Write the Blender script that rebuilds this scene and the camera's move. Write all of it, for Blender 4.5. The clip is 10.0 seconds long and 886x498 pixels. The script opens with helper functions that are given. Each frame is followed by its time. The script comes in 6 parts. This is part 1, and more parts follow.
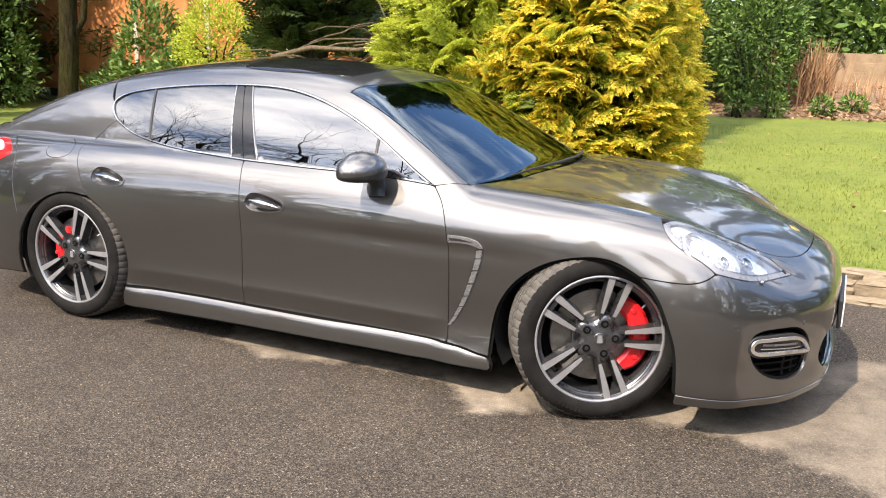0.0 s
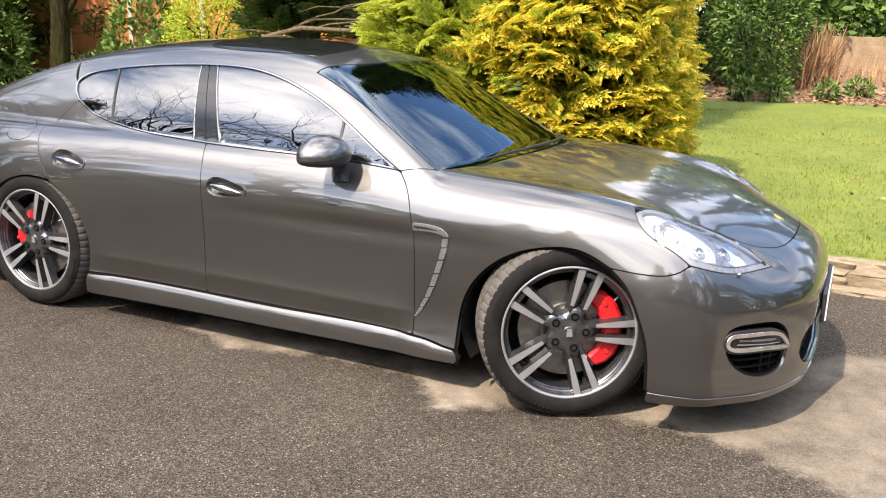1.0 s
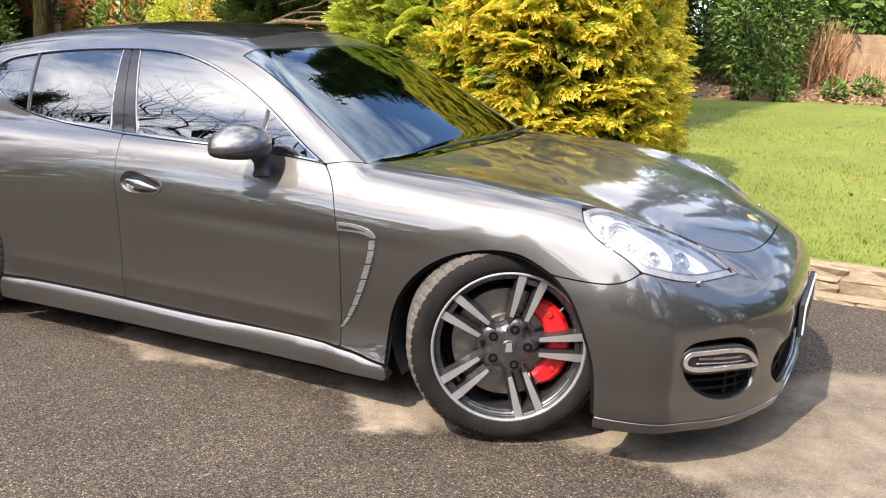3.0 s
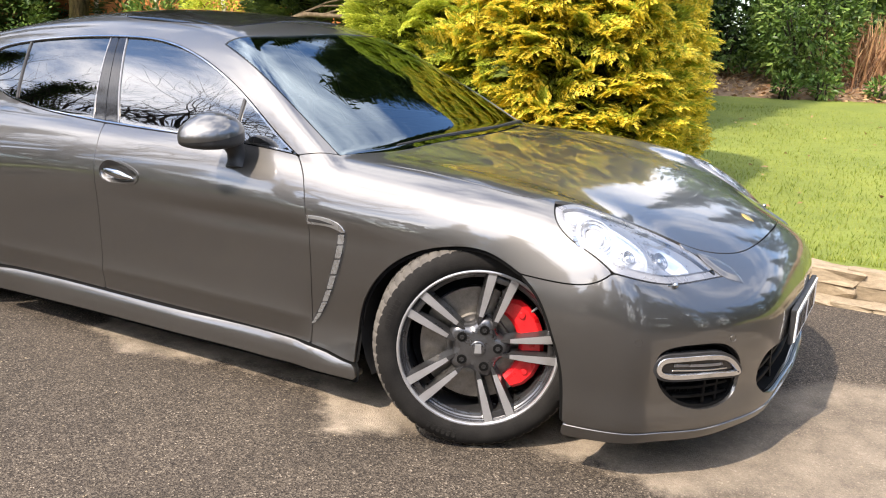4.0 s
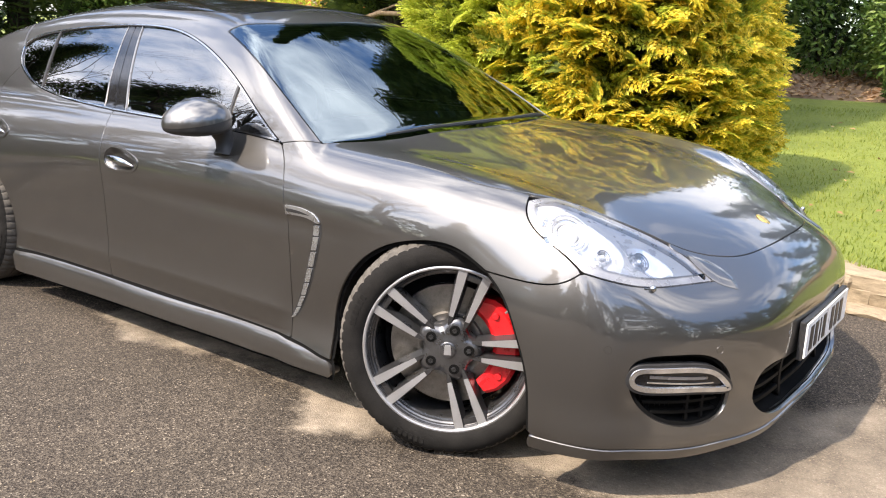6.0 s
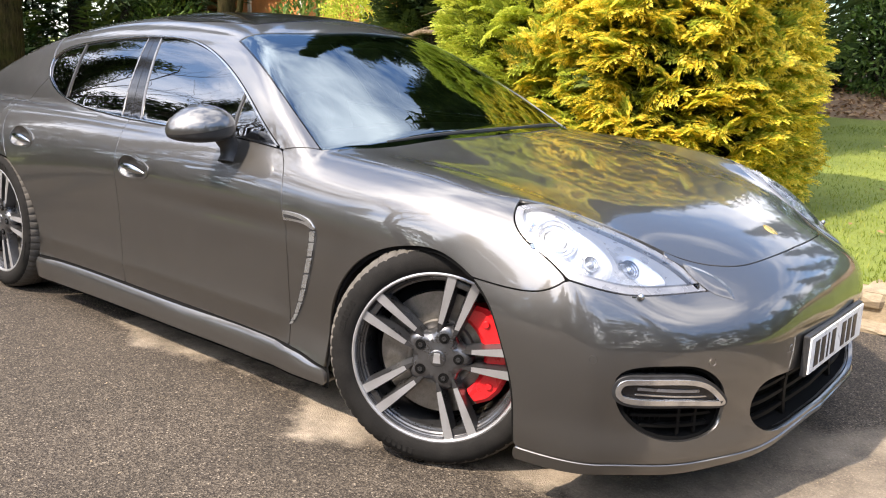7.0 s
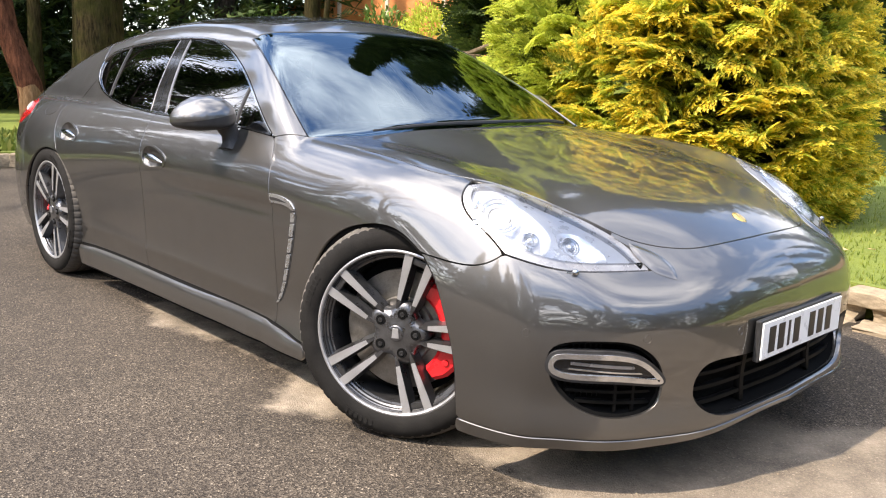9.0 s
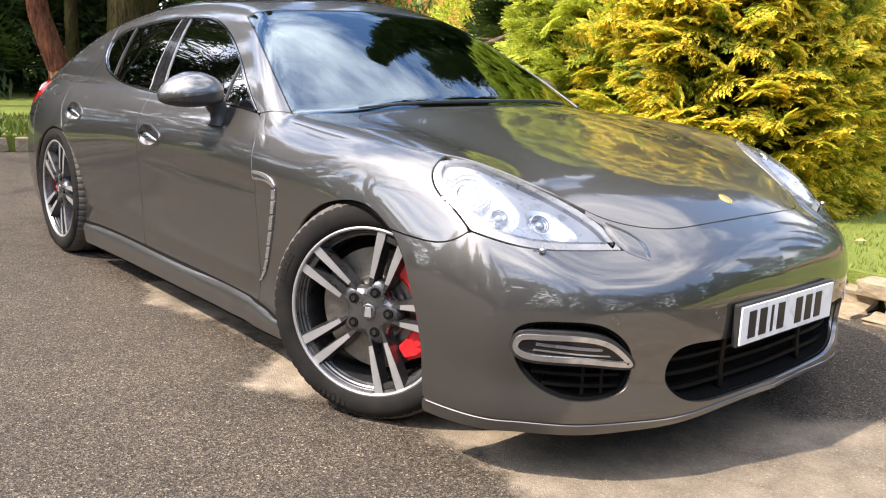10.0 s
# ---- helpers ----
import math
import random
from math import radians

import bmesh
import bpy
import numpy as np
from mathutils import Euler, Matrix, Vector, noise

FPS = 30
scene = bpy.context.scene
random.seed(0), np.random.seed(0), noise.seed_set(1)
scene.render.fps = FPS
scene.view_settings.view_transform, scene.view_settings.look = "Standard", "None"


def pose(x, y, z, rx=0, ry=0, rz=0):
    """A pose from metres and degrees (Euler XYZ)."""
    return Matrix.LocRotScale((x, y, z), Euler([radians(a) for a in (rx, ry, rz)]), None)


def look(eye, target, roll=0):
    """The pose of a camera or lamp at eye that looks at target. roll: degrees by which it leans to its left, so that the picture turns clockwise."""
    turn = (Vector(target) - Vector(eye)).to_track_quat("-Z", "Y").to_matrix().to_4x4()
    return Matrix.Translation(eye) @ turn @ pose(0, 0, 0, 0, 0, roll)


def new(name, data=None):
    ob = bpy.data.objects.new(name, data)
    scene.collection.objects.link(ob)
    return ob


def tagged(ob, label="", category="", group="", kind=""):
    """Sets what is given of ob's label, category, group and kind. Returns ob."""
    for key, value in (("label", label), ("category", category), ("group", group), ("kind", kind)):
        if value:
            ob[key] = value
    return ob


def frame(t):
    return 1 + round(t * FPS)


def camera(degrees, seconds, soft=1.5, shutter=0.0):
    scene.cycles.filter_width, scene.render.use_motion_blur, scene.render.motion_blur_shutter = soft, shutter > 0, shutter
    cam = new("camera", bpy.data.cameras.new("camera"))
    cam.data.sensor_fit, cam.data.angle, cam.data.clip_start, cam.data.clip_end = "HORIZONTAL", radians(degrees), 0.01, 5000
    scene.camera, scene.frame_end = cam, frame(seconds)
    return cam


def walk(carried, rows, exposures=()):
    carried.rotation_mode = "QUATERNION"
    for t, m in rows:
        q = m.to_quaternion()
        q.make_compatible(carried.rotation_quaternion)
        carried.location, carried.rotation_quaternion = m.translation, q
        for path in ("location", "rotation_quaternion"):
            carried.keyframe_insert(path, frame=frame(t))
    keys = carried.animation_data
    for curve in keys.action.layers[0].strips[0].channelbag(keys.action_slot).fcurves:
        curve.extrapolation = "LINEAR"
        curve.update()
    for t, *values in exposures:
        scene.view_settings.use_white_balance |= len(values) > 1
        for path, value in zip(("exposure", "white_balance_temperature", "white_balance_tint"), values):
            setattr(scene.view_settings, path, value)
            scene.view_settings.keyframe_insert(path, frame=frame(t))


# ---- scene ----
from mathutils import geometry

cam = camera(54.1, 10.0, soft=1.1)
PATH = [
    (0, (3.751, -4.243, 1.528), (2.933, -2.477, 1.065), 1.5),
    (0.5, (3.78, -4.134, 1.524), (2.959, -2.375, 1.043), 1.7),
    (1, (3.837, -4.018, 1.513), (3.01, -2.267, 1.013), 1.7),
    (1.5, (3.867, -3.937, 1.493), (3.034, -2.192, 0.986), 1.5),
    (2, (3.886, -3.823, 1.465), (3.055, -2.073, 0.968), 1.7),
    (2.5, (3.914, -3.678, 1.448), (3.075, -1.932, 0.953), 1.9),
    (3, (3.948, -3.537, 1.428), (3.097, -1.797, 0.931), 1.8),
    (4.5, (4.212, -3.231, 1.384), (3.21, -1.577, 0.874), 2.1),
    (5, (4.28, -3.153, 1.362), (3.218, -1.537, 0.85), 1.9),
    (6.5, (4.465, -2.86, 1.322), (3.271, -1.331, 0.835), 1.8),
    (7, (4.541, -2.802, 1.289), (3.286, -1.313, 0.832), 1.7),
    (7.5, (4.648, -2.749, 1.259), (3.334, -1.307, 0.819), 1.9),
    (8, (4.781, -2.685, 1.229), (3.415, -1.288, 0.805), 2.2),
    (8.5, (4.887, -2.635, 1.213), (3.482, -1.274, 0.796), 2.1),
    (9, (4.942, -2.58, 1.188), (3.51, -1.246, 0.776), 1.5),
    (9.5, (4.987, -2.502, 1.166), (3.537, -1.187, 0.757), 1.8),
    (10, (5.043, -2.395, 1.139), (3.553, -1.132, 0.707), 1.8),
]
walk(cam, [(t, look(eye, target, roll)) for t, eye, target, roll in PATH], [(0.0, 0.64, 6750, 14), (10.0, 0.84, 6750, 14)])
# ---------------------------------------------------------------- sky, sun, exposure
SUN_FROM = Vector((-0.17, -0.62, 0.77)).normalized()
world = bpy.data.worlds.new("sky")
scene.world = world
world.use_nodes = True
wt = world.node_tree
sky = wt.nodes.new("ShaderNodeTexSky")
sky.sky_type, sky.sun_disc = "NISHITA", False
sky.sun_elevation = math.asin(SUN_FROM.z)
sky.sun_rotation = math.atan2(SUN_FROM.x, SUN_FROM.y)
coords = wt.nodes.new("ShaderNodeTexCoord")
squash = wt.nodes.new("ShaderNodeMapping")
squash.inputs["Scale"].default_value = (1.0, 1.0, 2.2)
wt.links.new(coords.outputs["Generated"], squash.inputs["Vector"])
puffs = wt.nodes.new("ShaderNodeTexNoise")
puffs.inputs["Scale"].default_value, puffs.inputs["Detail"].default_value, puffs.inputs["Roughness"].default_value = 1.8, 10.0, 0.6
wt.links.new(squash.outputs[0], puffs.inputs["Vector"])
cover = wt.nodes.new("ShaderNodeValToRGB")
cover.color_ramp.elements[0].position, cover.color_ramp.elements[1].position = 0.47, 0.69
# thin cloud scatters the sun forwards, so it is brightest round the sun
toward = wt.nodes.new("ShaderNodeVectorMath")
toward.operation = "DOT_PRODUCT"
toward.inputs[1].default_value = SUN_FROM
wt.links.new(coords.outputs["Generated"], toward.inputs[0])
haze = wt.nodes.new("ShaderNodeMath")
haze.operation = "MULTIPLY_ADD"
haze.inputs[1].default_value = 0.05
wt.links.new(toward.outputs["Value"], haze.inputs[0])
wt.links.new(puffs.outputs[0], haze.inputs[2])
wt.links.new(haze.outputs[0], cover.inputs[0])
glow = wt.nodes.new("ShaderNodeMapRange")
glow.interpolation_type = "SMOOTHERSTEP"
for k, v in zip(("From Min", "From Max", "To Min", "To Max"), (0.0, 1.0, 22.0, 40.0)):
    glow.inputs[k].default_value = v
wt.links.new(toward.outputs["Value"], glow.inputs[0])
white = wt.nodes.new("ShaderNodeVectorMath")
white.operation = "SCALE"
white.inputs[0].default_value = (1.0, 0.995, 0.99)
wt.links.new(glow.outputs[0], white.inputs["Scale"])
cloud = wt.nodes.new("ShaderNodeMix")
cloud.data_type = "RGBA"
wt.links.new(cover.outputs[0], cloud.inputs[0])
blue = wt.nodes.new("ShaderNodeVectorMath")
blue.operation = "MULTIPLY"
blue.inputs[1].default_value = (2.4, 2.75, 3.0)
wt.links.new(sky.outputs[0], blue.inputs[0])
wt.links.new(blue.outputs[0], cloud.inputs[6])
wt.links.new(white.outputs[0], cloud.inputs[7])
wt.links.new(cloud.outputs[2], wt.nodes["Background"].inputs[0])
wt.nodes["Background"].inputs[1].default_value = 0.09
sun = new("sun", bpy.data.lights.new("sun", "SUN"))
sun.data.energy, sun.data.angle, sun.data.color = 5.0, radians(1.2), (1.0, 0.90, 0.76)
sun.matrix_world = look(SUN_FROM * 40, (0, 0, 0))
# ---------------------------------------------------------------- materials
def nodes(name):
    m = bpy.data.materials.new(name)
    m.use_nodes = True
    return m, m.node_tree, m.node_tree.nodes["Principled BSDF"]


def add(nt, kind, **values):
    n = nt.nodes.new(kind)
    for k, v in values.items():
        n.inputs[k.replace("_", " ")].default_value = v
    return n


def ramp(nt, source, *stops):
    r = nt.nodes.new("ShaderNodeValToRGB")
    e = r.color_ramp.elements
    while len(e) < len(stops):
        e.new(0.5)
    for s, (pos, col) in zip(e, stops):
        s.position, s.color = pos, (*col, 1) if len(col) == 3 else col
    nt.links.new(source, r.inputs[0])
    return r.outputs[0]


def noise_of(nt, scale, detail=4.0, coords=None, rough=0.55):
    n = add(nt, "ShaderNodeTexNoise", Scale=scale, Detail=detail, Roughness=rough)
    if coords is not None:
        nt.links.new(coords, n.inputs["Vector"])
    return n.outputs[0]


def object_coords(nt):
    return nt.nodes.new("ShaderNodeTexCoord").outputs["Object"]


def bump(nt, bsdf, height, strength=0.3, distance=0.01):
    b = add(nt, "ShaderNodeBump", Strength=strength, Distance=distance)
    nt.links.new(height, b.inputs["Height"])
    nt.links.new(b.outputs[0], bsdf.inputs["Normal"])


def surface(name, dark, light, rough=0.6, metal=0.0, scale=20.0, grain=150.0, relief=0.15, rough_spread=0.1, coat=0.0):
    """A material with two scales of variation in colour, gloss and relief."""
    m, nt, b = nodes(name)
    c = object_coords(nt)
    big, fine = noise_of(nt, scale, 5, c), noise_of(nt, grain, 3, c)
    mix = add(nt, "ShaderNodeMath")
    mix.operation = "MULTIPLY_ADD"
    nt.links.new(fine, mix.inputs[0])
    mix.inputs[1].default_value = 0.45
    nt.links.new(big, mix.inputs[2])
    nt.links.new(ramp(nt, mix.outputs[0], (0.45, dark), (0.95, light)), b.inputs["Base Color"])
    r = add(nt, "ShaderNodeMapRange", From_Min=0.3, From_Max=0.7, To_Min=max(rough - rough_spread, 0.02), To_Max=min(rough + rough_spread, 1))
    nt.links.new(big, r.inputs[0])
    nt.links.new(r.outputs[0], b.inputs["Roughness"])
    b.inputs["Metallic"].default_value = metal
    b.inputs["Coat Weight"].default_value = coat
    b.inputs["Coat Roughness"].default_value = 0.03
    if relief:
        bump(nt, b, fine, relief, 0.002)
    return m


def car_paint():
    m, nt, b = nodes("metallic_grey_paint")
    c = object_coords(nt)
    flake = noise_of(nt, 2600, 1, c)
    nt.links.new(ramp(nt, flake, (0.3, (.088, .084, .080)), (0.7, (.142, .136, .130))), b.inputs["Base Color"])
    dust = noise_of(nt, 9, 6, c)
    r = add(nt, "ShaderNodeMapRange", From_Min=0.35, From_Max=0.7, To_Min=0.40, To_Max=0.45)
    nt.links.new(dust, r.inputs[0])
    nt.links.new(r.outputs[0], b.inputs["Roughness"])
    b.inputs["Metallic"].default_value = 0.94
    b.inputs["Coat Weight"].default_value = 1.0
    b.inputs["Coat IOR"].default_value = 1.9
    r2 = add(nt, "ShaderNodeMapRange", From_Min=0.4, From_Max=0.7, To_Min=0.018, To_Max=0.04)
    nt.links.new(dust, r2.inputs[0])
    nt.links.new(r2.outputs[0], b.inputs["Coat Roughness"])
    return m


def pane(name, tint, ior=1.5, rough=0.0, sheen=(1, 1, 1)):
    """Thin tinted glass: what is behind shows through the tint, and the gloss grows towards the edge of view."""
    m, nt, b = nodes(name)
    nt.nodes.remove(b)
    clear = add(nt, "ShaderNodeBsdfTransparent", Color=(*tint, 1))
    gloss = add(nt, "ShaderNodeBsdfGlossy", Roughness=rough, Color=(*sheen, 1))
    f = add(nt, "ShaderNodeFresnel", IOR=ior)
    mix = nt.nodes.new("ShaderNodeMixShader")
    nt.links.new(f.outputs[0], mix.inputs[0])
    nt.links.new(clear.outputs[0], mix.inputs[1])
    nt.links.new(gloss.outputs[0], mix.inputs[2])
    nt.links.new(mix.outputs[0], nt.nodes["Material Output"].inputs["Surface"])
    return m


def plain(name, colour, rough=0.5, metal=0.0, coat=0.0):
    m, nt, b = nodes(name)
    b.inputs["Base Color"].default_value = (*colour, 1)
    b.inputs["Roughness"].default_value = rough
    b.inputs["Metallic"].default_value = metal
    b.inputs["Coat Weight"].default_value = coat
    return m


PAINT = car_paint()
CHROME = surface("polished_chrome", (.36, .37, .38), (.48, .49, .50), 0.12, 1.0, 12, 90, 0.0, 0.04)
BLACK = surface("black_plastic", (.012, .012, .013), (.03, .03, .031), 0.5, 0.0, 30, 400, 0.2)
# near black that puts the unlit depth of hollows and joints into colour
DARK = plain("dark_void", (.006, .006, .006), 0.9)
GLOSSY_BLACK = surface("gloss_black_trim", (.008, .008, .009), (.015, .015, .016), 0.08, 0.0, 10, 100, 0.0, 0.03)
SCREEN_GLASS = pane("windscreen_glass", (.26, .30, .32), 2.6, 0.0, (.72, .88, 1.0))
TINTED_GLASS = pane("tinted_glass", (.06, .07, .07), 2.4)
SIDE_GLASS = pane("side_glass", (.22, .27, .27), 2.6)
LAMP_GLASS = pane("lamp_cover", (.96, .97, .98), 1.45)
LAMP_SILVER = surface("lamp_reflector", (.78, .79, .82), (.88, .88, .90), 0.22, 0.55, 18, 120, 0.05, 0.06)
LAMP_PANEL = surface("lamp_panel", (.52, .53, .56), (.62, .63, .66), 0.3, 0.4, 20, 200, 0.03)
LAMP_BEZEL = surface("lamp_bezel", (.22, .22, .23), (.34, .34, .35), 0.3, 0.6, 20, 200, 0.05)
LAMP_WHITE = surface("light_guide", (.52, .53, .55), (.70, .71, .73), 0.12, 0.95, 20, 200, 0.02)
TREAD = surface("dusty_tread", (.045, .040, .034), (.115, .103, .088), 0.9, 0.0, 22, 260, 0.5)
RUBBER = surface("tyre_rubber", (.009, .0086, .0082), (.021, .0198, .0185), 0.80, 0.0, 16, 220, 0.4)
ALLOY = surface("machined_alloy", (.40, .40, .41), (.52, .52, .53), 0.38, 0.7, 8, 500, 0.02, 0.05)
HUB_GREY = surface("grey_alloy_paint", (.085, .085, .09), (.14, .14, .145), 0.30, 0.8, 25, 300, 0.03, 0.06, 0.5)
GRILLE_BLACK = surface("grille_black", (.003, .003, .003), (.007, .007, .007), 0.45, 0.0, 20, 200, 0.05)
ALLOY_DARK = surface("dark_alloy_paint", (.045, .045, .047), (.085, .085, .088), 0.32, 0.7, 25, 300, 0.05, 0.08, 0.5)
STEEL = surface("brake_steel", (.19, .18, .165), (.33, .31, .285), 0.38, 0.9, 40, 300, 0.15)
CALIPER = surface("red_caliper_paint", (.62, .008, .012), (.78, .02, .025), 0.3, 0.0, 25, 200, 0.08, 0.06, 0.6)
PLATE_WHITE = surface("plate_white", (.74, .75, .76), (.84, .85, .86), 0.3, 0.0, 15, 200, 0.03)
PLATE_BLACK = plain("plate_black", (.012, .012, .014), 0.35)
RED_LENS = surface("red_lens", (.55, .01, .015), (.75, .03, .03), 0.12, 0.0, 20, 150, 0.03, 0.04, 0.8)
CLEAR_LENS = surface("clear_lens", (.6, .6, .6), (.85, .85, .85), 0.12, 0.2, 20, 150, 0.03)
SATIN = surface("satin_aluminium", (.30, .305, .31), (.42, .425, .43), 0.28, 0.75, 20, 250, 0.03, 0.05)
LAMP_MIRROR = surface("lamp_mirror", (.70, .71, .74), (.82, .83, .85), 0.16, 0.85, 20, 150, 0.03, 0.05)
LEATHER = surface("black_leather", (.018, .018, .019), (.04, .04, .041), 0.5, 0.0, 20, 250, 0.3)
GOLD = surface("gold_enamel", (.55, .38, .10), (.75, .55, .20), 0.25, 0.8, 30, 200, 0.05)

RUBBER.node_tree.nodes["Principled BSDF"].inputs["Specular IOR Level"].default_value = 0.1
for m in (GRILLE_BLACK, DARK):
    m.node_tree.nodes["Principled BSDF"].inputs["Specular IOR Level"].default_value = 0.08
# ---------------------------------------------------------------- shape of the car body
def spline_matrix(k):
    """Second derivatives of the natural cubic spline through knots k, as a matrix on the values."""
    n = len(k)
    a, b = np.eye(n), np.zeros((n, n))
    for i in range(1, n - 1):
        h0, h1 = k[i] - k[i - 1], k[i + 1] - k[i]
        a[i, i - 1], a[i, i], a[i, i + 1] = h0 / 6, (h0 + h1) / 3, h1 / 6
        b[i, i - 1], b[i, i], b[i, i + 1] = 1 / h0, -1 / h0 - 1 / h1, 1 / h1
    return np.linalg.solve(a, b)


class Curve:
    """A smooth curve through knots, straight beyond its ends."""

    def __init__(self, knots, values):
        self.k, self.v = np.array(knots, float), np.array(values, float)
        self.m = spline_matrix(self.k)
        self.d = self.m @ self.v

    def weights(self, q):
        k = self.k
        c = np.clip(q, k[0], k[-1])
        i = np.clip(np.searchsorted(k, c) - 1, 0, len(k) - 2)
        h = k[i + 1] - k[i]
        a = (k[i + 1] - c) / h
        return i, h, a, 1 - a, q - c

    def __call__(self, q):
        q = np.asarray(q, float)
        i, h, a, b, out = self.weights(q)
        v, d = self.v, self.d
        y = a * v[i] + b * v[i + 1] + ((a ** 3 - a) * d[i] + (b ** 3 - b) * d[i + 1]) * h * h / 6
        s = (v[i + 1] - v[i]) / h + ((1 - 3 * a * a) * d[i] + (3 * b * b - 1) * d[i + 1]) * h / 6
        return y + out * s


class Sheet:
    """A smooth height over two axes, from a small table of stations."""

    def __init__(self, ku, kv, table):
        self.u, self.v = Curve(ku, np.zeros(len(ku))), Curve(kv, np.zeros(len(kv)))
        self.t = np.array(table, float)
        self.d = self.t @ self.v.m.T

    def __call__(self, u, v):
        u, v = np.broadcast_arrays(np.asarray(u, float), np.asarray(v, float))
        shape = u.shape
        u, v = u.ravel(), v.ravel()
        i, h, a, b, out = self.v.weights(v)
        t0, t1, d0, d1 = self.t[:, i], self.t[:, i + 1], self.d[:, i], self.d[:, i + 1]
        f = a * t0 + b * t1 + ((a ** 3 - a) * d0 + (b ** 3 - b) * d1) * (h * h / 6)
        f += out * ((t1 - t0) / h + ((1 - 3 * a * a) * d0 + (3 * b * b - 1) * d1) * h / 6)
        g = self.u.m @ f
        i, h, a, b, out = self.u.weights(u)
        j = np.arange(len(u))
        f0, f1, g0, g1 = f[i, j], f[i + 1, j], g[i, j], g[i + 1, j]
        y = a * f0 + b * f1 + ((a ** 3 - a) * g0 + (b ** 3 - b) * g1) * h * h / 6
        y += out * ((f1 - f0) / h + ((1 - 3 * a * a) * g0 + (3 * b * b - 1) * g1) * h / 6)
        return y.reshape(shape)


def soft_max(a, b, k):
    m = np.maximum(a, b)
    return m + k * np.log1p(np.exp(-np.abs(a - b) / k))


AXLE_F, AXLE_R, HUB = 2.92, 0.0, 0.357
# half width of the flanks over length and height
SIDE = Sheet([-1.1, -0.7, -0.3, 0.1, 0.6, 1.1, 1.6, 2.1, 2.5, 2.9, 3.3, 3.7],
             [0.1, 0.2, 0.3, 0.45, 0.6, 0.72, 0.82, 0.92], [
    (.72, .76, .79, .805, .80, .78, .74, .67), (.83, .87, .895, .91, .905, .885, .845, .77),
    (.895, .925, .945, .957, .957, .94, .905, .835), (.90, .925, .938, .948, .955, .947, .915, .845),
    (.905, .905, .903, .915, .928, .93, .905, .84), (.904, .900, .893, .900, .910, .918, .898, .835),
    (.903, .899, .891, .896, .906, .916, .895, .835), (.905, .902, .895, .900, .909, .920, .893, .825),
    (.922, .926, .905, .915, .925, .928, .890, .80), (.91, .935, .935, .940, .940, .925, .885, .79),
    (.905, .930, .935, .935, .918, .870, .81, .71), (.87, .89, .895, .89, .865, .82, .76, .66)])
# height of bonnet, wings and tail over length and half width
TOP = Sheet([-1.1, -0.6, 0.0, 1.2, 2.1, 2.45, 2.75, 3.0, 3.2, 3.4, 3.57, 3.75], [0.0, 0.25, 0.45, 0.6, 0.72, 0.85], [
    (.96, .955, .945, .93, .92, .90), (.98, .975, .97, .96, .95, .93), (.98, .975, .97, .965, .96, .95),
    (.97, .97, .965, .96, .955, .94), (.97, .965, .955, .945, .935, .92), (.965, .96, .945, .925, .918, .90),
    (.925, .922, .912, .90, .905, .885), (.88, .88, .872, .868, .878, .86), (.842, .84, .83, .825, .835, .81),
    (.795, .788, .769, .749, .741, .708), (.735, .723, .684, .646, .618, .575), (.65, .637, .595, .555, .52, .47)])
# the front face over half width and height
FRONT = Sheet([0.0, 0.26, 0.48, 0.6, 0.74, 0.83, 0.9, 0.95], [0.12, 0.20, 0.28, 0.36, 0.46, 0.58, 0.7], [
    (3.770, 3.795, 3.790, 3.794, 3.80, 3.785, 3.73), (3.760, 3.785, 3.780, 3.784, 3.79, 3.775, 3.72),
    (3.727, 3.752, 3.744, 3.749, 3.755, 3.735, 3.68), (3.668, 3.70, 3.690, 3.695, 3.70, 3.68, 3.62),
    (3.573, 3.605, 3.598, 3.602, 3.605, 3.58, 3.52), (3.474, 3.506, 3.500, 3.503, 3.505, 3.475, 3.41),
    (3.377, 3.406, 3.400, 3.402, 3.40, 3.37, 3.31), (3.232, 3.258, 3.252, 3.253, 3.25, 3.22, 3.15)])
# cabin: centre line of screen, roof and tail; tumblehome of the glass; plan taper
ROOF = Curve([-1.1, -0.8, -0.4, 0.0, 0.4, 0.75, 1.1, 1.4, 1.6, 1.9, 2.2, 2.5],
             [.98, 1.09, 1.235, 1.335, 1.392, 1.415, 1.414, 1.395, 1.36, 1.235, 1.08, .915])
GLASS = Curve([0.85, 0.92, 1.03, 1.13, 1.23, 1.32, 1.41], [.83, .80, .745, .68, .605, .52, .41])
TAPER = Curve([-1.1, -0.5, 0.0, 0.5, 1.2, 1.7, 2.2], [.83, .90, .955, .99, 1.005, 1.025, 1.035])


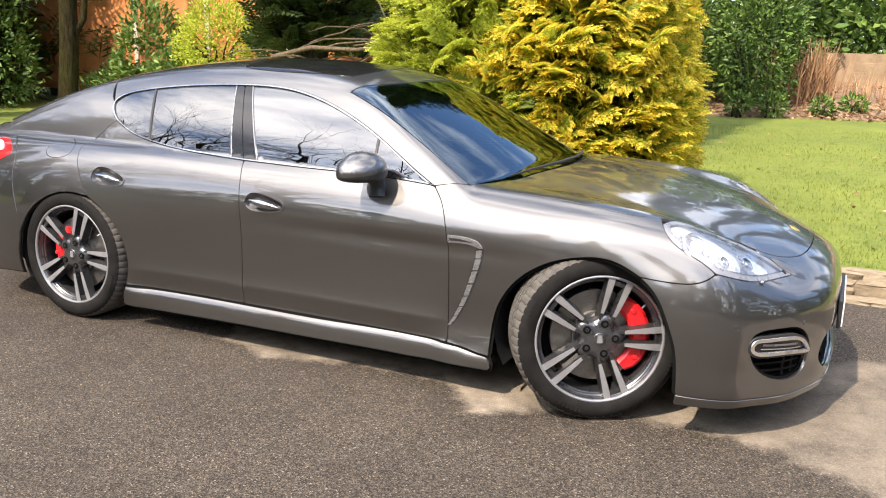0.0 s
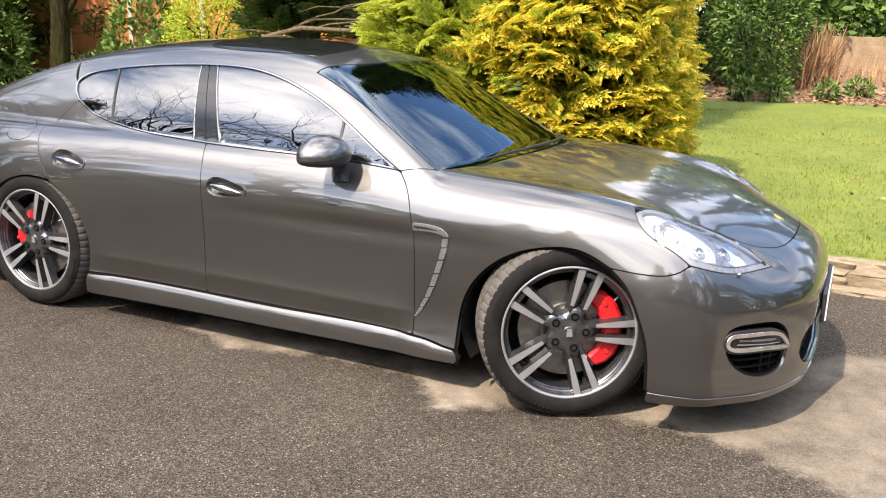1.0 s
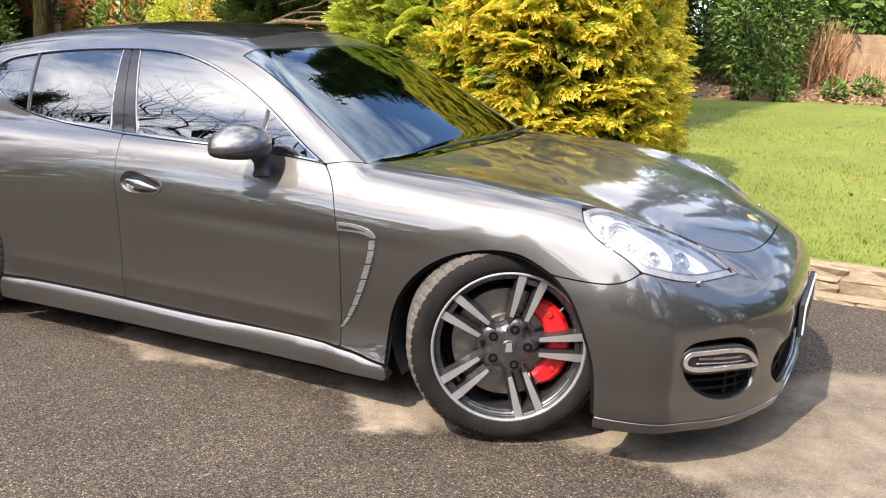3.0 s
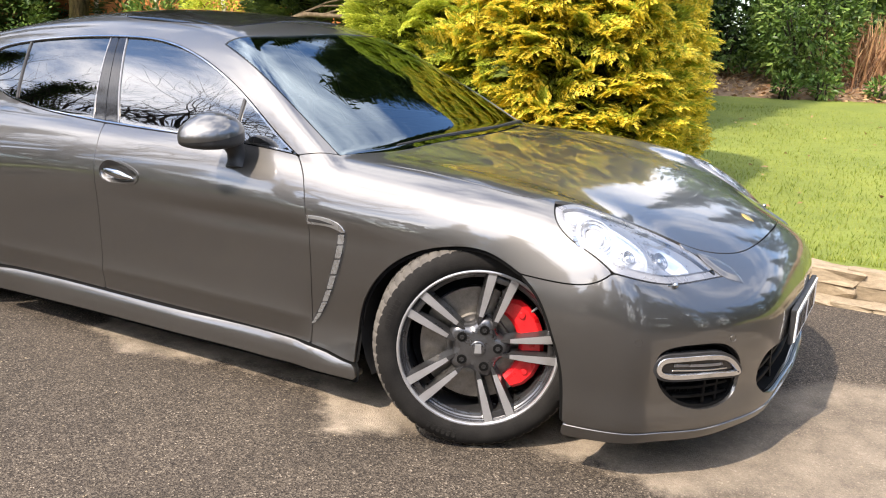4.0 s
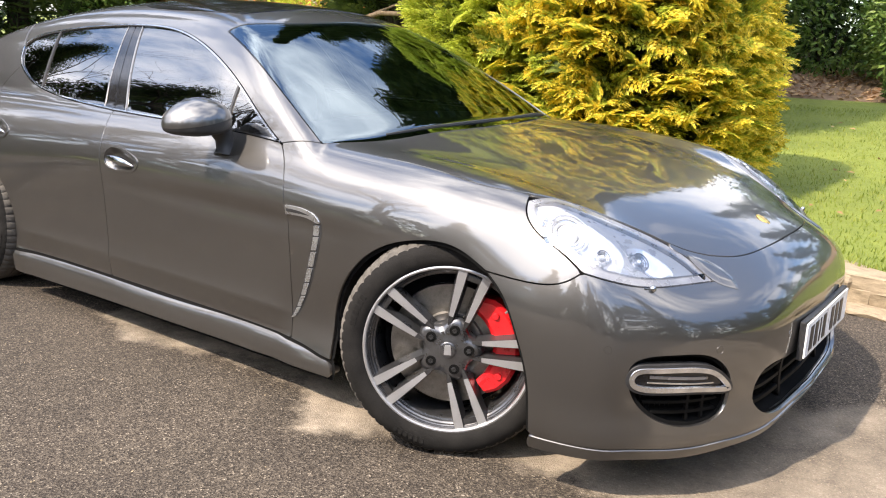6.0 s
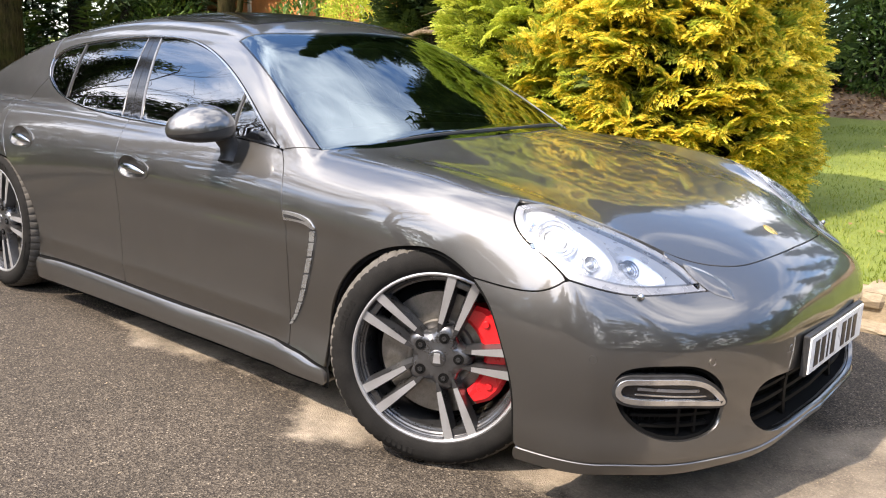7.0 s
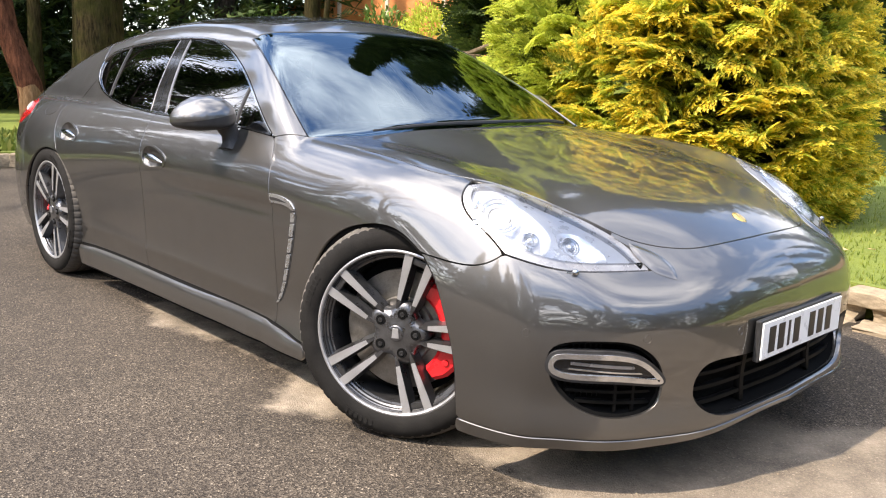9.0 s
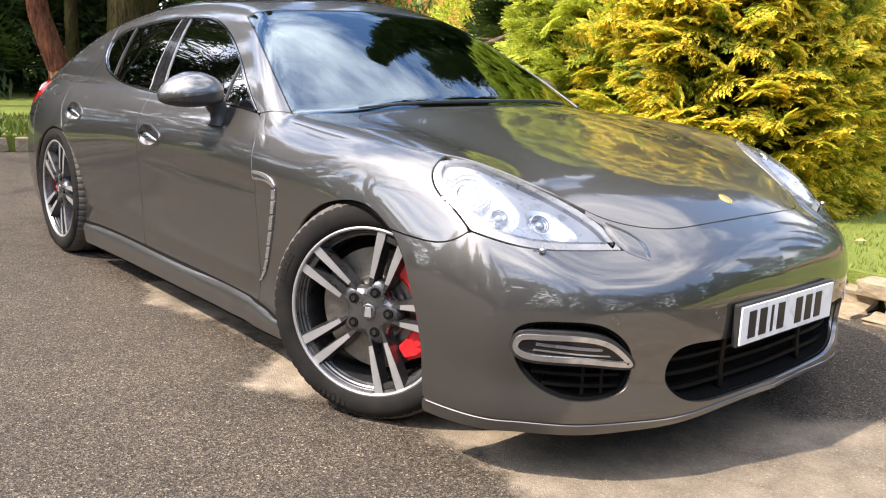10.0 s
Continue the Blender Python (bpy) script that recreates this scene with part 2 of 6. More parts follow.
def body(p):
    """Below zero inside the car, above zero outside."""
    x, y, z = p[..., 0], np.abs(p[..., 1]), p[..., 2]
    fold = np.exp(-((x - 1.95) / 0.55) ** 2) * np.exp(-((z - 0.662) / 0.038) ** 2)
    # crease low on the doors with a tucked-in hem below it, and the sill that stands out under the hem
    low = np.clip((2.26 - x) / 0.10, 0, 1) * np.clip((x - 0.36) / 0.15, 0, 1)
    crease = low * np.where(z > 0.322, 0.011 * np.exp(-np.clip((z - 0.322) / 0.06, 0, 40)), 0.011 - 0.20 * np.clip(0.322 - z, 0, 0.09))
    lip = 0.222 - 0.024 * np.clip((x - 2.22) / 0.20, 0, 1)
    step = crease + 0.032 * (1 - 0.7 * np.clip((x - 2.05) / 0.36, 0, 1)) / (1 + np.exp(np.clip((z - lip) / 0.005, -40, 40))) / (1 + np.exp(np.clip((np.abs(x - 1.40) - 1.08) / 0.04, -40, 40)))
    side = y - SIDE(x, z) + 0.013 * fold - step
    front = (x - FRONT(np.minimum(y, 1.0), z)) * 0.75
    rear = (-x - 1.1 + 0.45 * np.maximum(y, 0) ** 2.5 + 0.12 * (z - 0.6) ** 2)
    top = z - TOP(x, y)
    hull = soft_max(soft_max(side, top, 0.022), soft_max(front, rear, 0.01), 0.022)
    cabin = soft_max(y - GLASS(z) * TAPER(x), (z - ROOF(x) + 0.2 * y * y) * 0.92, 0.016)
    cabin = np.maximum(cabin, 0.85 - z)
    return -soft_max(-hull, -cabin, 0.006)


def body_normal(p):
    e = 0.002
    g = np.stack([body(p + d) - body(p - d) for d in np.eye(3) * e], -1)
    return g / np.linalg.norm(g, axis=-1, keepdims=True)


def shoot(o, d, far=2.5):
    """From inside points o along d to the skin of the car."""
    lo, hi = np.zeros(len(o)), np.full(len(o), far)
    flo, fhi = np.full(len(o), -1.0), np.full(len(o), 1.0)
    for k in range(17):
        if k < 7:
            mid = (lo + hi) / 2
        else:
            mid = np.clip(lo - flo * (hi - lo) / (fhi - flo), lo + (hi - lo) * 0.02, hi - (hi - lo) * 0.02)
        f = body(o + d * mid[:, None])
        inside = f < 0
        if k >= 7:
            flo, fhi = np.where(inside, flo, flo * 0.5), np.where(inside, fhi * 0.5, fhi)
        lo, hi = np.where(inside, mid, lo), np.where(inside, hi, mid)
        flo, fhi = np.where(inside, f, flo), np.where(inside, fhi, f)
    return o + d * np.where(np.abs(flo) < np.abs(fhi), lo, hi)[:, None]
# ---------------------------------------------------------------- panels cut from the body shape
NOSE, TAIL, MID = np.array((3.0, 0.0, 0.45)), np.array((-0.5, 0.0, 0.6)), 0.5


def to_uv(dom, p):
    """Flat coordinates of space points for a way of looking at the skin, about to scale in metres."""
    p = np.asarray(p, float)
    if dom == "top":
        return p[:, :2].copy()
    if dom == "sec":
        return np.stack([p[:, 0], -0.9 * np.arctan2(p[:, 2] - MID, -p[:, 1])], -1)
    q = p - (NOSE if dom == "nose" else TAIL)
    f = q[:, 0] if dom == "nose" else -q[:, 0]
    return np.stack([0.85 * np.arctan2(q[:, 1], f), 0.85 * np.arctan2(q[:, 2], np.hypot(f, q[:, 1]))], -1)


def to_skin(dom, uv):
    u, v = uv[:, 0], uv[:, 1]
    z = np.zeros(len(uv))
    if dom == "top":
        return shoot(np.stack([u, v, z + 0.3], -1), np.tile((0.0, 0.0, 1.0), (len(uv), 1)))
    if dom == "sec":
        a = -v / 0.9
        return shoot(np.stack([u, z, z + MID], -1), np.stack([z, -np.cos(a), np.sin(a)], -1))
    a, e = u / 0.85, v / 0.85
    s = 1 if dom == "nose" else -1
    d = np.stack([s * np.cos(e) * np.cos(a), np.cos(e) * np.sin(a), np.sin(e)], -1)
    return shoot(np.tile(NOSE if dom == "nose" else TAIL, (len(uv), 1)), d)


def space(dom, pts):
    """Control points: (x, z) on the near flank, (x, y) from above, or (x, y, z)."""
    out = []
    for p in pts:
        if len(p) == 3:
            out.append(p)
        elif dom == "top":
            out.append((p[0], p[1], 0.0))
        else:
            q = shoot(np.array([(p[0], 0.0, p[1])]), np.array([(0.0, -1.0, 0.0)]))[0]
            out.append(tuple(q))
    return np.array(out, float)


def smooth_line(uv, step=0.012):
    if len(uv) == 2:
        s = np.array([0.0, 1.0])
    else:
        s = np.concatenate([[0], np.cumsum(np.linalg.norm(np.diff(uv, axis=0), axis=1) ** 0.75)])
    length = np.linalg.norm(np.diff(uv, axis=0), axis=1).sum()
    t = np.linspace(s[0], s[-1], max(2, int(length / step) + 1))
    return np.stack([Curve(s, uv[:, 0])(t), Curve(s, uv[:, 1])(t)], -1)


def outline(dom, *segments):
    """A closed outline of smooth runs that meet in corners."""
    runs = [smooth_line(to_uv(dom, space(dom, s))) for s in segments]
    pts = np.concatenate([r[:-1] if np.linalg.norm(r[-1] - runs[(i + 1) % len(runs)][0]) < 1e-4 else r for i, r in enumerate(runs)])
    x, y = pts[:, 0], pts[:, 1]
    return pts if np.sum(x * np.roll(y, -1) - y * np.roll(x, -1)) > 0 else pts[::-1]


def both_sides(pts):
    """A run from the middle outwards at the near side, continued to its mirror image."""
    return [(p[0], -p[1], *p[2:]) for p in reversed(pts) if abs(p[1]) > 1e-6] + list(pts)


def loop_outline(dom, pts):
    """A closed smooth outline with no corners."""
    uv = to_uv(dom, space(dom, pts))
    n = len(uv)
    run = np.concatenate([uv[-3:], uv, uv[:4]])
    s = np.concatenate([[0], np.cumsum(np.linalg.norm(np.diff(run, axis=0), axis=1) ** 0.75)])
    t = np.linspace(s[3], s[3 + n], 121)[:-1]
    pts = np.stack([Curve(s, run[:, 0])(t), Curve(s, run[:, 1])(t)], -1)
    x, y = pts[:, 0], pts[:, 1]
    return pts if np.sum(x * np.roll(y, -1) - y * np.roll(x, -1)) > 0 else pts[::-1]


def resample(poly, step):
    c = np.concatenate([poly, poly[:1]])
    s = np.concatenate([[0], np.cumsum(np.linalg.norm(np.diff(c, axis=0), axis=1))])
    keep = np.concatenate([[True], np.diff(s) > 1e-7])
    t = np.linspace(0, s[-1], max(8, int(s[-1] / step)) + 1)[:-1]
    return np.stack([np.interp(t, s[keep], c[keep, 0]), np.interp(t, s[keep], c[keep, 1])], -1)


def inset(poly, d):
    """The outline moved inwards by d (outwards: minus)."""
    def tangent(a, b):
        t = b - a
        return t / np.maximum(np.linalg.norm(t, axis=1, keepdims=True), 1e-9)
    t0, t1 = tangent(np.roll(poly, 1, 0), poly), tangent(poly, np.roll(poly, -1, 0))
    n0, n1 = np.stack([-t0[:, 1], t0[:, 0]], -1), np.stack([-t1[:, 1], t1[:, 0]], -1)
    m = n0 + n1
    m /= np.maximum(np.sum(m * n0, 1, keepdims=True), 0.5)
    return poly + m * d


def within_poly(p, poly):
    a, b = poly, np.roll(poly, -1, 0)
    hit = np.zeros(len(p), int)
    for (x0, y0), (x1, y1) in zip(a, b):
        c = (y0 > p[:, 1]) != (y1 > p[:, 1])
        if c.any():
            xs = x0 + (p[:, 1] - y0) * (x1 - x0) / (y1 - y0 if abs(y1 - y0) > 1e-12 else 1e-12)
            hit += c & (p[:, 0] < xs)
    return hit % 2 == 1


def clip_line(poly, a, b):
    """The part of an outline left of the line a to b."""
    d = b - a
    side = d[0] * (poly[:, 1] - a[1]) - d[1] * (poly[:, 0] - a[0])
    out = []
    for i in range(len(poly)):
        j = (i + 1) % len(poly)
        if side[i] >= 0:
            out.append(poly[i])
        if (side[i] >= 0) != (side[j] >= 0):
            out.append(poly[i] + (poly[j] - poly[i]) * side[i] / (side[i] - side[j]))
    return np.array(out)


def line_distance(p, loops):
    best = np.full(len(p), 9.0)
    for poly in loops:
        a, b = poly, np.roll(poly, -1, 0)
        for i in range(0, len(a)):
            d = b[i] - a[i]
            t = np.clip(((p - a[i]) @ d) / max(d @ d, 1e-12), 0, 1)
            best = np.minimum(best, np.linalg.norm(p - a[i] - t[:, None] * d, axis=1))
    return best


def patch(dom, poly, holes=(), step=0.024, lift=0.0, rim=0.016, bowl=0.0, wall=0.03):
    """A sheet of skin inside an outline: places, normals, faces. bowl: how far its middle sinks, over a slope as wide as wall."""
    loops = [resample(poly, step * 0.7)] + [resample(h, step * 0.7) for h in holes]
    lo, hi = loops[0].min(0), loops[0].max(0)
    gx, gy = np.meshgrid(np.arange(lo[0], hi[0], step), np.arange(lo[1], hi[1], step * 0.87))
    gx = gx + (np.arange(gx.shape[0]) % 2)[:, None] * step / 2
    g = np.stack([gx.ravel(), gy.ravel()], -1)
    ok = within_poly(g, loops[0])
    for h in loops[1:]:
        ok &= ~within_poly(g, h)
    g = g[ok]
    if len(g):
        g = g[line_distance(g, loops) > step * 0.45]
    pts, edges = [], []
    for l in loops:
        n0 = len(pts)
        pts += [Vector(q) for q in l]
        edges += [(n0 + i, n0 + (i + 1) % len(l)) for i in range(len(l))]
    pts += [Vector(q) for q in g]
    res = geometry.delaunay_2d_cdt(pts, edges, [], 0, 1e-6, False)
    uv = np.array([tuple(v) for v in res[0]])
    tri = np.array([f for f in res[2] if len(f) == 3])
    mid = uv[tri].mean(1)
    ok = within_poly(mid, loops[0])
    for h in loops[1:]:
        ok &= ~within_poly(mid, h)
    tri = tri[ok]
    p = to_skin(dom, uv)
    n = body_normal(p)
    p = p + n * lift
    if bowl:
        t = np.clip(line_distance(uv, loops) / wall, 0, 1)
        p = p - n * (bowl * t * t * (3 - 2 * t))[:, None]
    f = np.cross(p[tri[:, 1]] - p[tri[:, 0]], p[tri[:, 2]] - p[tri[:, 0]])
    flip = np.sum(f * n[tri].mean(1), 1) < 0
    tri[flip] = tri[flip][:, ::-1]
    if bowl:
        f = np.cross(p[tri[:, 1]] - p[tri[:, 0]], p[tri[:, 2]] - p[tri[:, 0]])
        n = np.zeros_like(p)
        for k in range(3):
            np.add.at(n, tri[:, k], f)
        n /= np.maximum(np.linalg.norm(n, axis=1, keepdims=True), 1e-12)
    verts, norms, faces = [p], [n], [tuple(t) for t in tri]
    if rim:
        base = len(p)
        for k, l in enumerate(loops):
            q = to_skin(dom, l)
            m = body_normal(q)
            q = q + m * lift
            t = np.roll(q, -1, 0) - np.roll(q, 1, 0)
            out = np.cross(t, m)
            out /= np.maximum(np.linalg.norm(out, axis=1, keepdims=True), 1e-9)
            mid_q = q + out * 1e-3
            c = len(q)
            lip = q - m * 0.002 - out * 0.0
            deep = q - m * rim
            # the outline runs one way seen from outside for near and top sheets; turn the wall outwards
            inside = within_poly(to_uv(dom, mid_q), loops[0])
            for h in loops[1:]:
                inside &= ~within_poly(to_uv(dom, mid_q), h)
            if inside.mean() > 0.5:
                out = -out
            verts += [q, deep]
            norms += [m * 0.5 + out * 0.8, out]
            for i in range(c):
                j = (i + 1) % c
                a, b, d, e = base + i, base + j, base + c + j, base + c + i
                fn = np.cross(q[j] - q[i], deep[j] - q[i])
                faces.append((a, b, d, e) if fn @ out[i] > 0 else (a, e, d, b))
            base += 2 * c
    n = np.concatenate(norms)
    return np.concatenate(verts), n / np.maximum(np.linalg.norm(n, axis=1, keepdims=True), 1e-9), faces


def mirrored(s):
    return s[0] * (1, -1, 1), s[1] * (1, -1, 1), [f[::-1] for f in s[2]]


def sheet_part(name, s, material, parent, label=""):
    me = bpy.data.meshes.new(name)
    me.from_pydata([tuple(v) for v in s[0]], [], s[2])
    me.materials.append(material)
    me.polygons.foreach_set("use_smooth", [True] * len(me.polygons))
    me.normals_split_custom_set_from_vertices([tuple(v) for v in s[1]])
    ob = new(name, me)
    ob.parent = parent
    return tagged(ob, label)


def part(name, bm, material, parent=None, label="", smooth=None):
    """One mesh object out of a bmesh. smooth: the angle, in degrees, up to which edges are shaded soft."""
    bmesh.ops.recalc_face_normals(bm, faces=bm.faces)
    if smooth is not None:
        for f in bm.faces:
            f.smooth = True
        for e in bm.edges:
            e.smooth = len(e.link_faces) == 2 and e.calc_face_angle(0) < radians(smooth)
    me = bpy.data.meshes.new(name)
    bm.to_mesh(me)
    bm.free()
    me.materials.append(material)
    ob = new(name, me)
    ob.parent = parent
    return tagged(ob, label)


def lathe(profile, segs=72, wave=None):
    """A ring about the y axis from (radius, y) points; wave(i, k) adds to the radius of point i at step k."""
    bm = bmesh.new()
    rows = []
    for k in range(segs):
        a = 2 * math.pi * k / segs
        rows.append([bm.verts.new(((r + (wave(i, k) if wave else 0)) * math.cos(a), y, (r + (wave(i, k) if wave else 0)) * math.sin(a))) for i, (r, y) in enumerate(profile)])
    for k in range(segs):
        p, q = rows[k], rows[(k + 1) % segs]
        for i in range(len(profile) - 1):
            bm.faces.new((p[i], p[i + 1], q[i + 1], q[i]))
    bmesh.ops.remove_doubles(bm, verts=bm.verts, dist=1e-5)
    return bm


def box(bm, size, m, bevel=0.0, taper=1.0):
    made = bmesh.ops.create_cube(bm, size=1.0)["verts"]
    for v in made:
        if v.co.z > 0:
            v.co.x *= taper
            v.co.y *= taper
        v.co = Vector((v.co.x * size[0], v.co.y * size[1], v.co.z * size[2]))
    if bevel:
        edges = list({e for v in made for e in v.link_edges})
        r = bmesh.ops.bevel(bm, geom=edges, offset=bevel, segments=2, affect="EDGES", profile=0.6)
        made = list({v for f in r["faces"] for v in f.verts} | {v for v in made if v.is_valid})
    for v in made:
        v.co = m @ v.co
    return made


def tube(bm, pts, radii, sides=8):
    """A round tapered limb along points."""
    pts = [Vector(p) for p in pts]
    rings = []
    for i, p in enumerate(pts):
        d = (pts[min(i + 1, len(pts) - 1)] - pts[max(i - 1, 0)]).normalized()
        a = d.orthogonal().normalized() if i == 0 else (axis - d * axis.dot(d)).normalized()
        axis = a
        b = d.cross(a)
        rings.append([bm.verts.new(p + radii[i] * (math.cos(t) * a + math.sin(t) * b)) for t in (2 * math.pi * k / sides for k in range(sides))])
    for r, s in zip(rings, rings[1:]):
        for k in range(sides):
            bm.faces.new((r[k], r[(k + 1) % sides], s[(k + 1) % sides], s[k]))
    bm.faces.new(rings[0][::-1])
    bm.faces.new(rings[-1])


def thing(name, label, category, group="", kind="", at=(0, 0, 0)):
    ob = new(name)
    ob.location = at
    ob.empty_display_size = 0.1
    return tagged(ob, label, category, group, kind)
# ---------------------------------------------------------------- the car
car = thing("car", "metallic dark grey fastback car parked on the asphalt drive", "car")
shell_sheets = []
GAP = 0.0022


def panel(name, dom, poly, holes=(), parent=None, mat=None, both=True, label="", under=True, **kw):
    """A painted panel with open joints round it and a dark lining behind them; its mirror image too."""
    s = patch(dom, inset(poly, GAP), [inset(h, -GAP) for h in holes], **kw)
    obs = [sheet_part(name, s, mat or PAINT, parent or car, label)]
    if both:
        obs.append(sheet_part(name, mirrored(s), mat or PAINT, parent or car, label))
    if under:
        u = patch(dom, inset(poly, -0.010), [inset(h, 0.006) for h in holes], lift=-0.013, rim=0, step=0.05)
        shell_sheets.append(u)
        if both:
            shell_sheets.append(mirrored(u))
    return obs


def strip(name, dom, poly, mat, parents, holes=(), label="", **kw):
    """A trim piece on both sides, one under each parent."""
    s = patch(dom, poly, holes, **kw)
    obs = [sheet_part(name, s, mat, parents[0], label)]
    if len(parents) > 1:
        obs.append(sheet_part(name, mirrored(s), mat, parents[1], label))
    return obs


# shut lines and edges
DOOR_F = [(2.12, .914), (2.178, .85), (2.226, .72), (2.238, .50), (2.236, .31), (2.236, .230)]
DOOR_M = [(1.066, .938), (1.10, .85), (1.118, .72), (1.114, .45), (1.112, .325), (1.114, .236)]
DOOR_R = [(.13, 1.075), (.055, 1.0), (.005, .94), (.03, .865), (.09, .785), (.152, .692)]
ARCH_R = [(.152, .692), (.26, .622), (.345, .515), (.378, .40), (.372, .30), (.355, .231)]
ARCH_R_BACK = [(.152, .692), (.06, .703), (-.05, .695), (-.17, .652), (-.29, .564), (-.38, .44), (-.415, .33), (-.43, .20)]
ARCH_F = [(3.07, .650), (2.95, .701), (2.81, .696), (2.67, .648), (2.55, .556), (2.475, .441), (2.445, .32), (2.442, .206)]
ARCH_FB = [(3.07, .650), (3.135, .592), (3.19, .490), (3.228, .38), (3.24, .29), (3.243, .192)]
SILL_TOP_F, SILL_TOP_M = [(2.236, .230), (1.68, .236), (1.114, .236)], [(1.114, .236), (.70, .236), (.355, .231)]
BELT_F = [(2.12, .914), (1.83, .930), (1.43, .933), (1.066, .938)]
BELT_M = [(1.066, .938), (.67, .957), (.44, .983), (.26, 1.022), (.13, 1.075)]
DLO_TOP = [(.13, 1.075), (.082, 1.115), (.06, 1.165), (.10, 1.203), (.24, 1.240), (.48, 1.270), (.88, 1.293), (1.16, 1.286), (1.37, 1.249), (1.6, 1.176), (1.82, 1.077), (2.02, .966), (2.12, .914)]
SCREEN_SIDE = [(1.53, -.565), (1.72, -.628), (2.0, -.712), (2.268, -.778)]
SCREEN_BASE = [(2.52, 0.0), (2.475, -.35), (2.385, -.60), (2.268, -.778)]
SCREEN_TOP = [(1.685, 0.0), (1.655, -.33), (1.53, -.565)]
HATCH = [(-.10, 0.0), (-.085, -.3), (-.02, -.50)]
LAMP_BACK = [(3.115, -.785, .847), (3.14, -.832, .817), (3.20, -.858, .770), (3.285, -.863, .728), (3.348, -.866, .687)]
LAMP_LOW = [(3.348, -.866, .687), (3.39, -.845, .676), (3.48, -.784, .656), (3.55, -.667, .647), (3.595, -.525, .640)]
LAMP_TOP = [(3.595, -.525, .640), (3.515, -.522, .692), (3.41, -.556, .747), (3.25, -.634, .813), (3.15, -.708, .850), (3.115, -.785, .847)]
WING_SEAM = [(3.348, -.866, .687), (3.32, .664), (3.28, .648), (3.21, .642), (3.12, .646), (3.07, .650)]
BONNET_SIDE = [(2.268, -.778), (2.57, -.772), (2.85, -.792), (3.0, -.79), (3.10, -.742)]
BONNET_LAMP = [(3.10, -.744), (3.15, -.703), (3.25, -.630), (3.41, -.551), (3.50, -.499), (3.555, -.445)]
BONNET_FRONT = [(3.655, 0.0), (3.645, -.22), (3.61, -.36), (3.555, -.445)]
LIP_LINE = [(3.79, 0.0, .201), (3.755, -.435, .196), (3.68, -.625, .193), (3.55, -.779, .19), (3.40, -.891, .19), (3.243, -.93, .192)]


def at_top(pts):
    """Plan points lifted onto the skin."""
    return [tuple(q) for q in to_skin("top", np.array([p[:2] for p in pts], float))]


front_bits = at_top(BONNET_FRONT)

# bonnet
bonnet = panel("bonnet", "top", outline("top", both_sides(SCREEN_BASE), BONNET_SIDE, BONNET_LAMP, [(p[0], p[1]) for p in BONNET_FRONT[::-1]] + [(p[0], -p[1]) for p in BONNET_FRONT[1:]],
    [(p[0], -p[1]) for p in BONNET_LAMP[::-1]], [(p[0], -p[1]) for p in BONNET_SIDE[::-1]]), both=False, step=0.022)[0]
bm = bmesh.new()
bmesh.ops.create_uvsphere(bm, u_segments=16, v_segments=8, radius=1, matrix=Matrix.LocRotScale((3.57, 0, .735), Euler((0, radians(28), 0)), (.028, .021, .006)))
part("badge", bm, GOLD, bonnet, "small gold enamelled shield badge", 60)

# front wings
wing_poly = outline("sec", DOOR_F[::-1], [(2.12, .914), tuple(at_top([SCREEN_SIDE[-1]])[0])], at_top(BONNET_SIDE), [at_top(BONNET_SIDE)[-1], LAMP_BACK[0]], LAMP_BACK, WING_SEAM, ARCH_F, [(2.442, .206), (2.40, .209), (2.32, .222), (2.236, .230)])
wings = panel("front_wing", "sec", wing_poly)

# roof with the screen pillars
roof_side = [tuple(q) for q in space("sec", DLO_TOP[2:])]
hatch_near = at_top(HATCH)
flip = lambda pts: [(p[0], -p[1], p[2]) for p in reversed(pts)]
screen_edge = at_top(SCREEN_SIDE)
top_edge = at_top(both_sides(SCREEN_TOP))
corner = screen_edge[-1]
roof = panel("roof", "sec", outline("sec", roof_side, [roof_side[-1], corner], screen_edge[::-1], top_edge[::-1], flip(screen_edge[::-1]),
    [(corner[0], -corner[1], corner[2]), (roof_side[-1][0], -roof_side[-1][1], roof_side[-1][2])], flip(roof_side), [(roof_side[0][0], -roof_side[0][1], roof_side[0][2]), (hatch_near[-1][0], -hatch_near[-1][1], hatch_near[-1][2])],
    at_top(both_sides(HATCH)), [hatch_near[-1], roof_side[0]]), both=False, step=0.022)[0]
strip("sunroof", "top", outline("top", both_sides([(1.50, 0.0), (1.49, -.3), (1.46, -.43)]), [(1.46, -.43), (1.40, -.445), (.85, -.445), (.80, -.43)], both_sides([(.79, 0.0), (.80, -.43)])[::-1], [(.80, .43), (.85, .445), (1.40, .445), (1.46, .43)]), GLOSSY_BLACK, [roof], lift=0.003, rim=0.006, label="dark glass sunroof panel")

# windscreen
screen_poly = outline("top", both_sides(SCREEN_BASE), SCREEN_SIDE[::-1], both_sides(SCREEN_TOP)[::-1], [(p[0], -p[1]) for p in SCREEN_SIDE])
screen = strip("windscreen", "top", inset(screen_poly, 0.004), SCREEN_GLASS, [car], lift=-0.003, rim=0, label="sloping clear windscreen")[0]
strip("screen_seal", "top", inset(screen_poly, -0.001), GLOSSY_BLACK, [screen], [inset(screen_poly, 0.022)], lift=-0.006, rim=0, label="black screen border")

